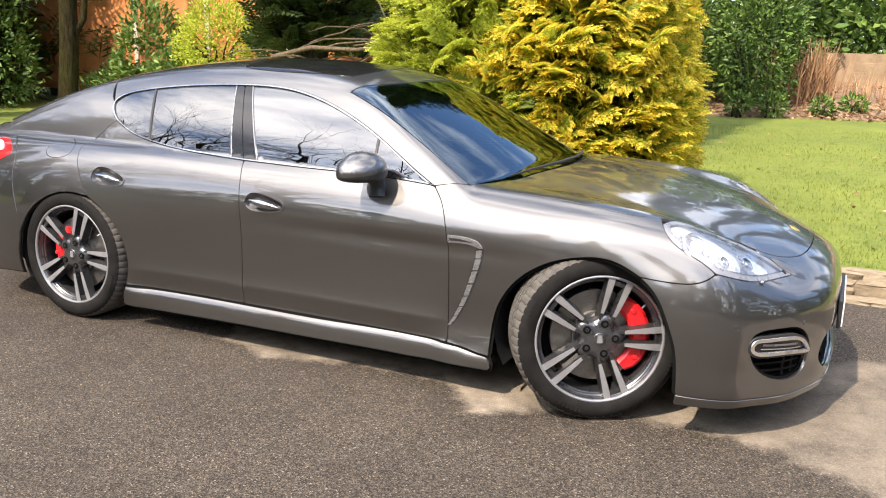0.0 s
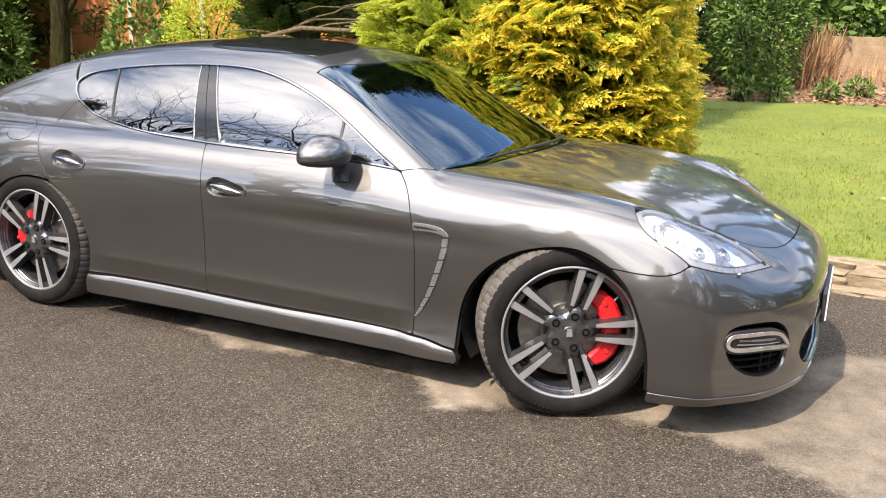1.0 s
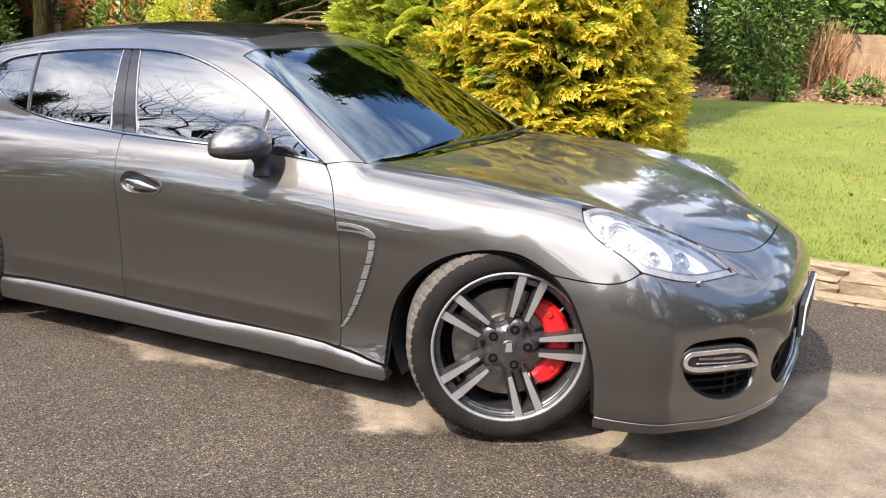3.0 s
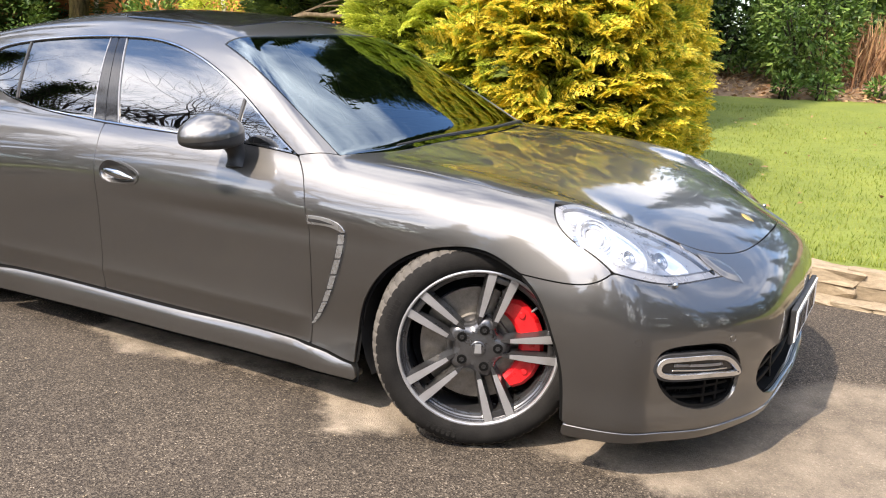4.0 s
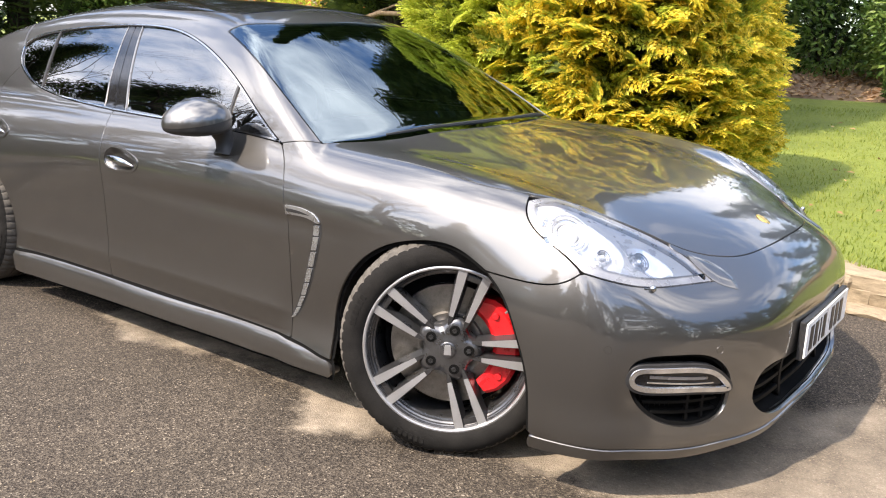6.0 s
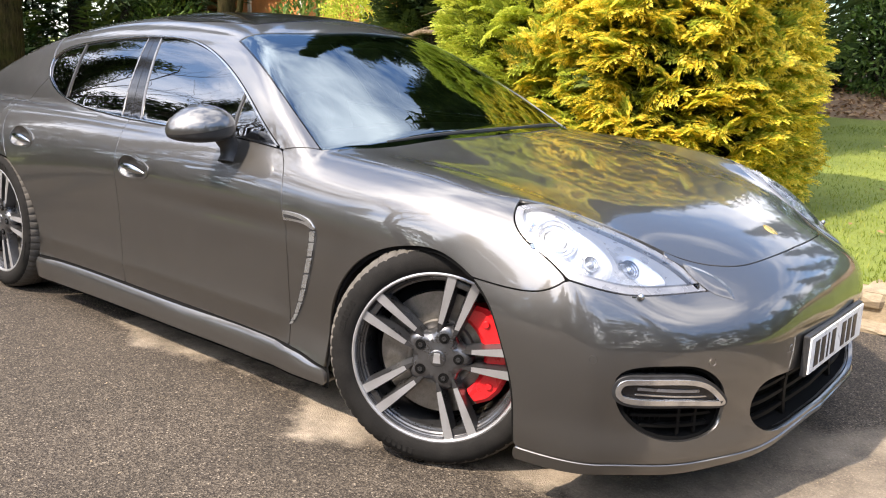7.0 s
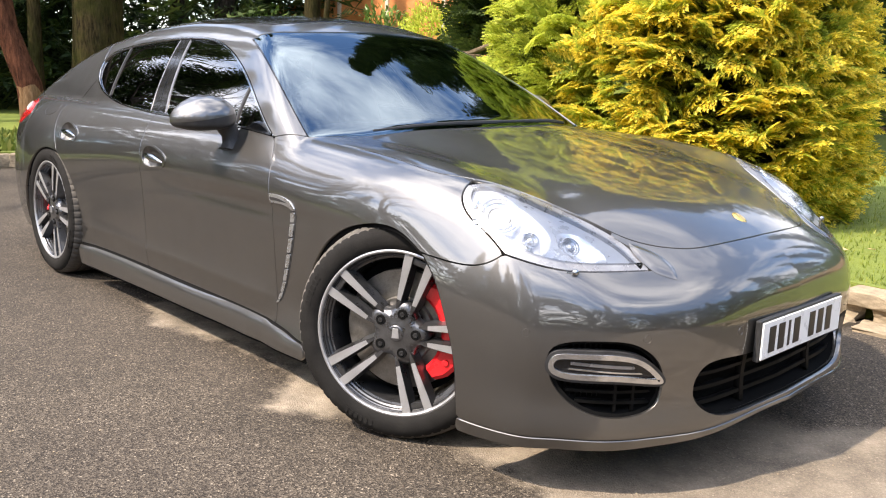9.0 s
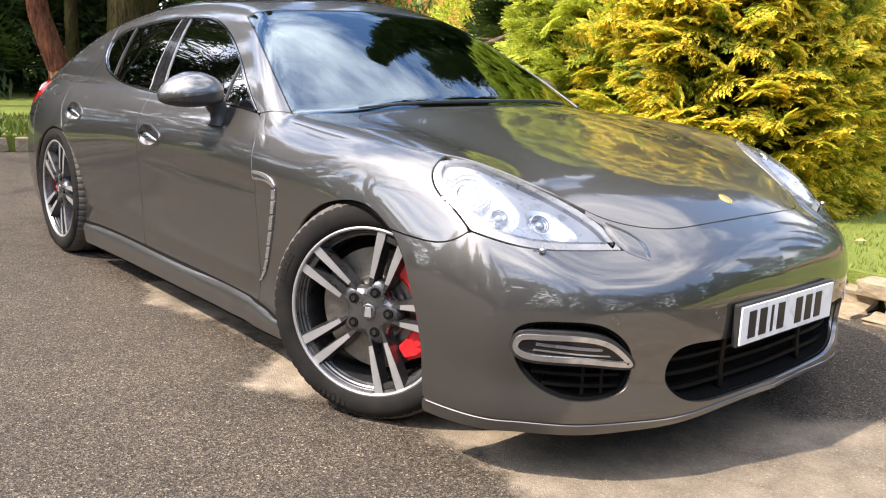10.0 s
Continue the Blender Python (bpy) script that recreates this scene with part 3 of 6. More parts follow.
# doors
HANDLE_F = [(1.148, .765), (1.165, .796), (1.205, .808), (1.26, .803), (1.325, .787), (1.37, .762), (1.365, .742), (1.32, .725), (1.25, .716), (1.19, .719), (1.155, .738)]
HANDLE_R = [(x - 0.985 + (0.0), z + 0.040 + (1.26 - x) * 0.03) for x, z in HANDLE_F]
doors = {}
for key, segs, grip in (("front_door", (DOOR_F[::-1], BELT_F, DOOR_M, SILL_TOP_F[::-1]), HANDLE_F), ("rear_door", (DOOR_M[::-1], BELT_M, DOOR_R, ARCH_R, SILL_TOP_M[::-1]), HANDLE_R)):
    hole = loop_outline("sec", grip)
    doors[key] = panel(key, "sec", outline("sec", *segs), [hole])
    dish = strip("handle_recess", "sec", inset(hole, -0.001), PAINT, doors[key], bowl=0.026, wall=0.022, rim=0, step=0.010, label="bright oval handle recess")
    strip("handle_trim", "sec", inset(hole, -0.006), PAINT, doors[key], [inset(hole, 0.003)], lift=0.004, rim=0.006, step=0.010)
    cx, cz = np.mean([p[0] for p in grip]), np.mean([p[1] for p in grip])
    cy = space("sec", [(cx, cz)])[0][1]
    for sgn, door in zip((1, -1), doors[key]):
        bm = bmesh.new()
        bmesh.ops.create_uvsphere(bm, u_segments=28, v_segments=14, radius=1)
        for v in bm.verts:
            w = 1.0 - 0.35 * max(0, v.co.x) - 0.12 * max(0, -v.co.x)
            v.co = Vector((v.co.x * 0.092, v.co.y * 0.016 * w, v.co.z * 0.019 * w - 0.010 * v.co.x))
            v.co = Vector((cx + v.co.x + 0.006, sgn * (cy - 0.002 + v.co.y), cz + v.co.z - 0.004))
        part("door_handle", bm, CHROME, door, "polished metal grip", 60)

# glass, pillars and bright trim of the side windows
dlo = outline("sec", BELT_F, BELT_M, DLO_TOP)
glass_area = inset(dlo, 0.0085)
frame_bits = strip("window_trim", "sec", inset(dlo, 0.002), CHROME, [car, car], [glass_area], lift=0.004, rim=0.008, step=0.012, label="polished bright window surround")


def cut(poly, *lines):
    for (x0, z0), (x1, z1), keep in lines:
        a, b = to_uv("sec", space("sec", [(x0, z0), (x1, z1)]))
        poly = clip_line(poly, b, a) if keep == "front" else clip_line(poly, a, b)
    return poly


Q0, Q1 = (.318, 1.24), (.425, .97)
P0, P1 = (.835, 1.30), (.985, .93)
M0, M1 = (.885, 1.30), (1.062, .93)
N0, N1 = (.935, 1.30), (1.145, .93)
T0, T1 = (1.775, 1.12), (1.805, .91)
pieces = (("quarter_glass", TINTED_GLASS, "rear_door", ((Q0, Q1, "back"),)), ("window_glass", TINTED_GLASS, "rear_door", ((Q0, Q1, "front"), (P0, P1, "back"))),
          ("window_glass", SIDE_GLASS, "front_door", ((N0, N1, "front"), (T0, T1, "back"))), ("quarter_glass", SIDE_GLASS, "front_door", ((T0, T1, "front"),)))
for name, mat, key, lines in pieces:
    strip(name, "sec", inset(cut(glass_area, *lines), 0.001), mat, doors[key], lift=-0.005, rim=0, step=0.03)
for key, lines in (("rear_door", ((P0, P1, "front"), (M0, M1, "back"))), ("front_door", ((M0, M1, "front"), (N0, N1, "back")))):
    strip("pillar_trim", "sec", inset(cut(glass_area, *lines), 0.002), GLOSSY_BLACK, doors[key], lift=-0.002, rim=0.012, step=0.03, label="gloss black pillar trim")
for key, (a, b), w in (("rear_door", (Q0, Q1), .006), ("front_door", (T0, T1), .006), ("rear_door", (P0, P1), .0024), ("front_door", (N0, N1), .0024)):
    bar = cut(glass_area, ((a[0] - w, a[1]), (b[0] - w, b[1]), "front"), ((a[0] + w, a[1]), (b[0] + w, b[1]), "back"))
    strip("glass_divider", "sec", bar, LAMP_BEZEL if w < .005 else BLACK, doors[key], lift=0.0, rim=0.008, step=0.02)

# sills
sill_poly = outline("sec", [(.36, .226), (.70, .231), (1.114, .231), (1.68, .231), (2.236, .226), (2.32, .218), (2.40, .205), (2.44, .202)], [(2.44, .202), (2.455, .17), (2.45, .142)], [(2.45, .142), (1.7, .138), (1.0, .132), (.34, .122)], [(.34, .122), (.35, .18), (.36, .226)])
panel("sill", "sec", sill_poly, rim=0.05, label="body-coloured side skirt")

# rear quarter, hatch and tail
quarter_poly = outline("sec", DOOR_R, ARCH_R_BACK[:6], [ARCH_R_BACK[5], (-.40, .60), (-.44, .74), (-.47, .86), (-.60, .945)], [(-.60, .945), (-.75, 1.0), (-.62, 1.06), (-.40, 1.15), (-.2, 1.225), tuple(hatch_near[-1])], [tuple(hatch_near[-1]), (.03, 1.19), (.06, 1.165)], [(.06, 1.165), (.082, 1.115), (.13, 1.075)])
cap = loop_outline("sec", [(-.235, .905), (-.222, .935), (-.17, .956), (-.10, .952), (-.05, .928), (-.052, .897), (-.10, .873), (-.17, .868), (-.215, .88)])
quarters = panel("rear_quarter", "sec", quarter_poly, [cap])
strip("fuel_flap", "sec", inset(cap, 0.0015), PAINT, quarters, rim=0.01, step=0.015)
tail_poly = outline("tail", *[[tuple(q) for q in s] for s in (
    space("sec", [(-.43, .20), (-.415, .33), (-.38, .44), (-.40, .60), (-.44, .74), (-.47, .86), (-.60, .945)]), space("sec", [(-.60, .945), (-.75, 1.0)]))],
    [tuple(space("sec", [(-.75, 1.0)])[0]), (-1.05, -.4, 1.0), (-1.1, 0, 1.0), (-1.05, .4, 1.0), tuple(space("sec", [(-.75, 1.0)])[0] * (1, -1, 1))],
    [tuple(q * (1, -1, 1)) for q in space("sec", [(-.75, 1.0), (-.60, .945)])], [tuple(q * (1, -1, 1)) for q in space("sec", [(-.60, .945), (-.47, .86), (-.44, .74), (-.40, .60), (-.38, .44), (-.415, .33), (-.43, .20)])],
    [(-.43, .9, .20), (-.9, .6, .19), (-1.05, 0, .19), (-.9, -.6, .19), (-.43, -.9, .20)])
lamp_r = loop_outline("tail", [tuple(q) for q in space("sec", [(-.52, .862), (-.56, .838), (-.64, .80), (-.76, .79), (-.82, .84), (-.78, .90), (-.66, .930), (-.56, .90)])])
rear = panel("rear_bumper", "tail", tail_poly, both=False, step=0.04)[0]
strip("tail_lamp", "tail", lamp_r, RED_LENS, [rear, rear], lift=0.002, rim=0.008, step=0.02, label="red tail lamp lens")
strip("reversing_lamp", "tail", loop_outline("tail", [tuple(q) for q in space("sec", [(-.60, .872), (-.62, .892), (-.68, .912), (-.74, .895), (-.68, .868)])]), CLEAR_LENS, [rear, rear], lift=0.009, rim=0.006, step=0.02, label="clear ribbed lens")
hatch_poly = outline("top", at_top(both_sides(HATCH)), [(p[0], p[1]) for p in ((-.02, -.50), (-.2, -.545), (-.40, -.585), (-.62, -.625), (-.75, -.64))], [(-.75, -.64), (-.95, -.45), (-1.0, 0.0), (-.95, .45), (-.75, .64)], [(-.75, .64), (-.62, .625), (-.40, .585), (-.2, .545), (-.02, .50)])
panel("tailgate", "top", hatch_poly, both=False, step=0.03)

# front bumper with its openings
FOG = [(3.50, -.838, .415), (3.505, -.830, .445), (3.54, -.800, .466), (3.60, -.745, .472), (3.66, -.664, .462), (3.695, -.600, .405), (3.70, -.585, .350), (3.695, -.60, .285), (3.665, -.645, .262), (3.60, -.735, .262), (3.54, -.796, .300), (3.51, -.828, .355)]
GRILLE = [(3.75, -.49, .345), (3.76, -.47, .380), (3.785, -.30, .392), (3.79, 0.0, .395)]
GRILLE_LOW = [(3.79, 0.0, .217), (3.78, -.2, .219), (3.765, -.38, .230), (3.75, -.455, .262), (3.745, -.487, .30), (3.75, -.49, .345)]
fog_hole = loop_outline("nose", FOG)
fog_far = loop_outline("nose", [(x, -y, z) for x, y, z in FOG])
grille_hole = outline("nose", [(p[0], -p[1], p[2]) for p in GRILLE] + GRILLE[::-1][1:], GRILLE_LOW[::-1] + [(p[0], -p[1], p[2]) for p in GRILLE_LOW[1:]])
space_fb = [tuple(q) for q in space("sec", ARCH_FB)]
space_ws = [tuple(q) for q in space("sec", WING_SEAM)]
join = at_top([(3.455, -.527), (3.50, -.499), (3.555, -.445)])
tip = [LAMP_LOW[-1], (3.515, -.520, .692), (3.46, -.538, .723), join[0]]
far = lambda pts: [(p[0], -p[1], p[2]) for p in reversed(pts)]
bumper_poly = outline("nose", space_fb[::-1], space_ws[::-1], LAMP_LOW, tip, join, front_bits[::-1], far(front_bits[::-1]), far(join), far(tip), far(LAMP_LOW), far(space_ws[::-1]), far(space_fb[::-1]), far(LIP_LINE[::-1]), LIP_LINE)
bumper = panel("front_bumper", "nose", bumper_poly, [fog_hole, fog_far, grille_hole], both=False, step=0.02, rim=0.03)[0]
LIP_LOW = [(3.775, 0.0, .190), (3.74, -.435, .178), (3.67, -.625, .163), (3.545, -.779, .156), (3.395, -.89, .152), (3.240, -.928, .148)]
lip_poly = outline("nose", LIP_LINE[::-1], far(LIP_LINE[::-1]), far([LIP_LINE[-1], LIP_LOW[-1]])[::-1], far(LIP_LOW), LIP_LOW, [LIP_LOW[-1], LIP_LINE[-1]])
strip("splitter", "nose", inset(lip_poly, 0.0015), PAINT, [bumper], lift=0.004, rim=0.05, step=0.02, label="body-coloured lower lip")

spear = outline("nose", [(3.505, -.508, .701), (3.575, -.462, .672), (3.63, -.462, .640), (3.658, -.487, .618)], [(3.658, -.487, .618), (3.62, -.520, .632), (3.603, -.527, .639), (3.515, -.519, .693), (3.505, -.508, .701)])
strip("lamp_spear", "nose", spear, PAINT, [bumper, bumper], lift=0.0008, bowl=-0.006, wall=0.018, rim=0, step=0.005)

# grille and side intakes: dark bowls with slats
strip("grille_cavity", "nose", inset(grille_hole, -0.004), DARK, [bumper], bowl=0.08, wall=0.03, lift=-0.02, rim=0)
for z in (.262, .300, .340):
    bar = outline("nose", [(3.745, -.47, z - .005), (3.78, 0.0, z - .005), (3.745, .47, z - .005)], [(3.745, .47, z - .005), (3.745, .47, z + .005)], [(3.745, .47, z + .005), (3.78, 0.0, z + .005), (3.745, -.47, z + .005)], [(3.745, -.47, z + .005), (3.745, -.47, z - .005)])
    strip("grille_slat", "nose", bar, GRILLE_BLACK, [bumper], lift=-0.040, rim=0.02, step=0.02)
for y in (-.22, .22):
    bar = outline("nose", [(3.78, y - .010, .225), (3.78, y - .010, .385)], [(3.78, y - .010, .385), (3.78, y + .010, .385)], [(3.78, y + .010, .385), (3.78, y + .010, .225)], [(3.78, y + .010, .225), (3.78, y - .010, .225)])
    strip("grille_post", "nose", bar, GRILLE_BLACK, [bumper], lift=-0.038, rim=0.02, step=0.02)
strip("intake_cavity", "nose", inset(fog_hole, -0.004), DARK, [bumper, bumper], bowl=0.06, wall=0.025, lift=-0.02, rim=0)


def band(za, zb, ya=-.835, yb=-.60, slope=-0.06):
    """A level strip across the side intake."""
    xs = lambda y: np.interp(-y, (.58, .60, .664, .745, .80, .835), (3.705, 3.695, 3.66, 3.60, 3.54, 3.50))
    ys = np.linspace(ya, yb, 6)
    lo = [(float(xs(y)), float(y), za + slope * (y - ya)) for y in ys]
    hi = [(float(xs(y)), float(y), zb + slope * (y - ya)) for y in ys]
    return outline("nose", lo, [lo[-1], hi[-1]], hi[::-1], [hi[0], lo[0]])


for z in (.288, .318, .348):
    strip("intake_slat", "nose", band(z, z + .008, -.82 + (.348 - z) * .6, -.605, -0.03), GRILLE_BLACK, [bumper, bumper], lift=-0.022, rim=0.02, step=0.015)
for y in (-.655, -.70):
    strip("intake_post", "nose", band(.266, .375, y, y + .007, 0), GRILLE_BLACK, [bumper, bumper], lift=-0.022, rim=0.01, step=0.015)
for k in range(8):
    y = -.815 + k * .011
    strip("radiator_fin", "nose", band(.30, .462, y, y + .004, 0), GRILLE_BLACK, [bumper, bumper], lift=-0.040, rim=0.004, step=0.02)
LIGHT = [(3.502, -.836, .412), (3.512, -.826, .430), (3.55, -.793, .437), (3.62, -.722, .438), (3.665, -.660, .426), (3.690, -.613, .392), (3.702, -.586, .352), (3.69, -.612, .350), (3.64, -.695, .362), (3.56, -.780, .364), (3.515, -.823, .374), (3.502, -.836, .392)]
light_poly = loop_outline("nose", LIGHT)
fog_lamps = strip("running_light", "nose", light_poly, LAMP_WHITE, [bumper, bumper], [inset(light_poly, 0.0125)], lift=0.006, rim=0.022, step=0.008, label="bright framed daytime running light")
inner = inset(light_poly, 0.0115)
strip("light_unit", "nose", inner, GLOSSY_BLACK, fog_lamps, lift=-0.006, rim=0, step=0.012)
strip("light_bar", "nose", band(.390, .394, -.80, -.64, -0.075), LAMP_WHITE, fog_lamps, lift=-0.003, rim=0.004, step=0.01)
strip("light_bar", "nose", band(.404, .412, -.795, -.66, -0.075), LAMP_BEZEL, fog_lamps, lift=-0.003, rim=0.004, step=0.01)
strip("light_surround", "nose", inset(light_poly, -0.008), BLACK, fog_lamps, [inset(light_poly, 0.002)], lift=0.002, rim=0.03, step=0.01)

# headlamps
lamp_poly = outline("nose", LAMP_BACK, LAMP_LOW, LAMP_TOP)
lamp_outer = inset(lamp_poly, 0.003)
lens_poly = resample(inset(resample(lamp_poly, 0.02), 0.021), 0.01)
lamps = strip("headlamp", "nose", lamp_outer, LAMP_BEZEL, [car, car], [inset(lens_poly, 0.004)], lift=-0.002, rim=0.03, step=0.012, label="clear headlamp with round projector lenses and grey surround")
strip("lamp_cover", "nose", lens_poly, LAMP_GLASS, lamps, lift=0.0, rim=0, step=0.015, label="clear moulded cover")
BIG_BOWL = [(3.187, -.836, .799), (3.171, -.802, .826), (3.191, -.760, .834), (3.253, -.740, .816), (3.317, -.735, .791), (3.385, -.733, .752), (3.422, -.752, .722), (3.430, -.795, .688), (3.415, -.818, .682), (3.365, -.840, .701), (3.292, -.850, .733), (3.231, -.850, .762)]
SMALL_BOWL = [(3.412, -.715, .745), (3.412, -.682, .744), (3.431, -.637, .731), (3.473, -.614, .702), (3.507, -.612, .68), (3.528, -.636, .663), (3.526, -.676, .66), (3.502, -.712, .674), (3.459, -.735, .704), (3.430, -.735, .726)]
bowl_polys = [loop_outline("nose", BIG_BOWL), loop_outline("nose", SMALL_BOWL)]
strip("lamp_panel", "nose", inset(lens_poly, -0.002), LAMP_PANEL, lamps, [inset(q, 0.001) for q in bowl_polys], lift=-0.014, rim=0.01, step=0.010, label="grey inner lamp panel")
for q, deep in zip(bowl_polys, (.045, .030)):
    strip("lamp_bowl", "nose", q, LAMP_SILVER, lamps, lift=-0.012, bowl=deep, wall=deep * 1.1, rim=0.004, step=0.008, label="bright silvered bowl")
strip("lamp_seal", "nose", inset(lamp_poly, -0.006), DARK, lamps, [inset(lamp_poly, 0.008)], lift=-0.012, rim=0.02, step=0.015)
for sgn, lamp in zip((1, -1), lamps):
    facets = random.Random(4)
    for (x, y, z), r, sink in (((3.272, -.802, .786), .058, .020), ((3.385, -.785, .735), .021, .030), ((3.456, -.700, .713), .027, .018)):
        q = Vector(body_normal(np.array([(x, y, z)]))[0])
        q = (q + Vector((.35, -.1, .0))).normalized()
        q.y *= sgn
        m = Matrix.Translation(Vector((x, y * sgn, z)) - q * sink) @ q.to_track_quat("Y", "Z").to_matrix().to_4x4()
        # stepped rings round a domed glass lens
        bm = lathe([(r * .56, -.010), (r * .60, -.002), (r * .68, -.001), (r * .70, -.007), (r * .80, -.005), (r * .82, .001), (r * .90, .002), (r * .92, -.004), (r, -.001), (r * 1.03, .004), (r * 1.08, .004), (r * 1.10, -.004), (r * 1.10, -.03)], 48)
        bm.transform(m)
        reflector = part("reflector", bm, LAMP_MIRROR, lamp, "bright ringed reflector", 25)
        bm = lathe([(.0001, .005), (r * .2, .0045), (r * .38, .002), (r * .50, -.004), (r * .54, -.012), (.0001, -.014)], 32)
        bm.transform(m)
        part("projector", bm, CLEAR_LENS if r > .03 else LAMP_MIRROR, reflector, "glass projector lens", 40)
        # small cut facets beside the lens
        bm = bmesh.new()
        for k in range(11):
            a = radians(-70 + 14 * k)
            for t in (1.02, 1.28):
                box(bm, (r * .20, .006, r * .26), m @ Matrix.Rotation(a, 4, "Y") @ pose(r * t, -.006 + facets.uniform(-.002, .002), 0, facets.uniform(-25, 25), 0, facets.uniform(-25, 25)), 0.0)
        part("facets", bm, LAMP_MIRROR, reflector, "cut mirror facets")
    x, y, z = 3.506, -.752 * sgn, .655
    bm = bmesh.new()
    bmesh.ops.create_uvsphere(bm, u_segments=12, v_segments=8, radius=.010, matrix=Matrix.Translation((x + .004, y, z - .006)))
    box(bm, (.05, .014, .010), pose(x - .004, y + .004 * sgn, z - .014, 0, 14, 50 * sgn), 0.003)
    part("washer_jet", bm, CHROME, bumper, "small bright washer nozzle", 40)
# parking sensors
for x, y, z in ((3.445, -.868, .487), (3.672, -.633, .479), (3.78, -.33, .47), (3.78, .33, .47), (3.672, .633, .479)):
    p = to_skin("nose", to_uv("nose", np.array([(x, y, z)])))
    n = Vector(body_normal(p)[0])
    bm = lathe([(.0001, .0003), (.0098, .0003), (.0106, -.001), (.0112, -.001), (.0120, .0003), (.0126, -.003)], 20)
    bm.transform(Matrix.Translation(p[0]) @ n.to_track_quat("Y", "Z").to_matrix().to_4x4())
    part("parking_sensor", bm, PAINT, bumper, "", 40)

# wing vents: bright blade above and a segmented strip down to the sill
VENT = [(2.392, .676), (2.385, .62), (2.36, .54), (2.33, .46), (2.295, .39), (2.262, .335), (2.243, .313)]
strip("vent_blade", "sec", outline("sec", [(2.234, .722), (2.30, .723), (2.35, .717), (2.385, .703), (2.402, .683)], [(2.402, .683), (2.385, .680)], [(2.385, .680), (2.35, .691), (2.234, .690)], [(2.234, .690), (2.234, .722)]), SATIN, wings, lift=0.005, rim=0.008, step=0.010, label="bright vent blade")
strip("vent_slot", "sec", outline("sec", [(2.24, .712), (2.30, .712), (2.36, .703)], [(2.36, .703), (2.24, .702)], ), BLACK, wings, lift=0.0065, rim=0.001, step=0.01)
way = Curve([0, 1, 2, 3, 4, 5, 6], [p[0] for p in VENT]), Curve([0, 1, 2, 3, 4, 5, 6], [p[1] for p in VENT])
WIDE = Curve([0, 3, 6], [.026, .023, .012])
strip("vent_recess", "sec", outline("sec", [(float(way[0](t)) + .014, float(way[1](t)) + .004) for t in np.linspace(0, 6, 9)], [(float(way[0](t)) - WIDE(t) - .002, float(way[1](t))) for t in np.linspace(6, 0, 9)]), BLACK, wings, lift=0.0012, rim=0.001, step=0.012)
for k in range(8):
    a, b = 6 * k / 8 + 0.04, 6 * (k + 1) / 8 - 0.04
    o = [(float(way[0](t)) + .004, float(way[1](t))) for t in np.linspace(a, b, 3)]
    i = [(float(way[0](t)) - float(WIDE(t)) + .003, float(way[1](t)) - .004) for t in np.linspace(b, a, 3)]
    strip("vent_segment", "sec", outline("sec", o, [o[-1], i[0]], i, [i[-1], o[0]]), SATIN, wings, lift=0.0045, rim=0.004, step=0.010)

# number plate with illegible bars in place of its characters
plate = thing("number_plate", "white number plate with black characters in a black holder", "number plate", at=(3.812, 0, .43))
bm = bmesh.new()
box(bm, (.018, .535, .125), pose(-.009, 0, 0), 0.004)
part("plate_holder", bm, BLACK, plate)
bm = bmesh.new()
box(bm, (.006, .520, .111), pose(.003, 0, 0), 0.002)
part("plate_face", bm, PLATE_WHITE, plate)
for k, y in enumerate((-.205, -.148, -.099, -.050, .052, .110, .168)):
    bm = bmesh.new()
    box(bm, (.002, .012 if k == 2 else .037, .079), pose(.0068, y, 0), 0.0)
    part("character_bar", bm, PLATE_BLACK, plate)

# wipers
for x, y0, y1 in ((2.40, .52, -.12), (2.43, .02, -.56)):
    pts = to_skin("top", np.array([(2.50 - .35 * y * y - .015, y) for y in np.linspace(y0, y1, 9)])) + (0, 0, .012)
    bm = bmesh.new()
    tube(bm, pts, [.007, .008, .008, .008, .007, .006, .006, .005, .004], 6)
    part("wiper", bm, BLACK, car, "black wiper arm and blade", 40)


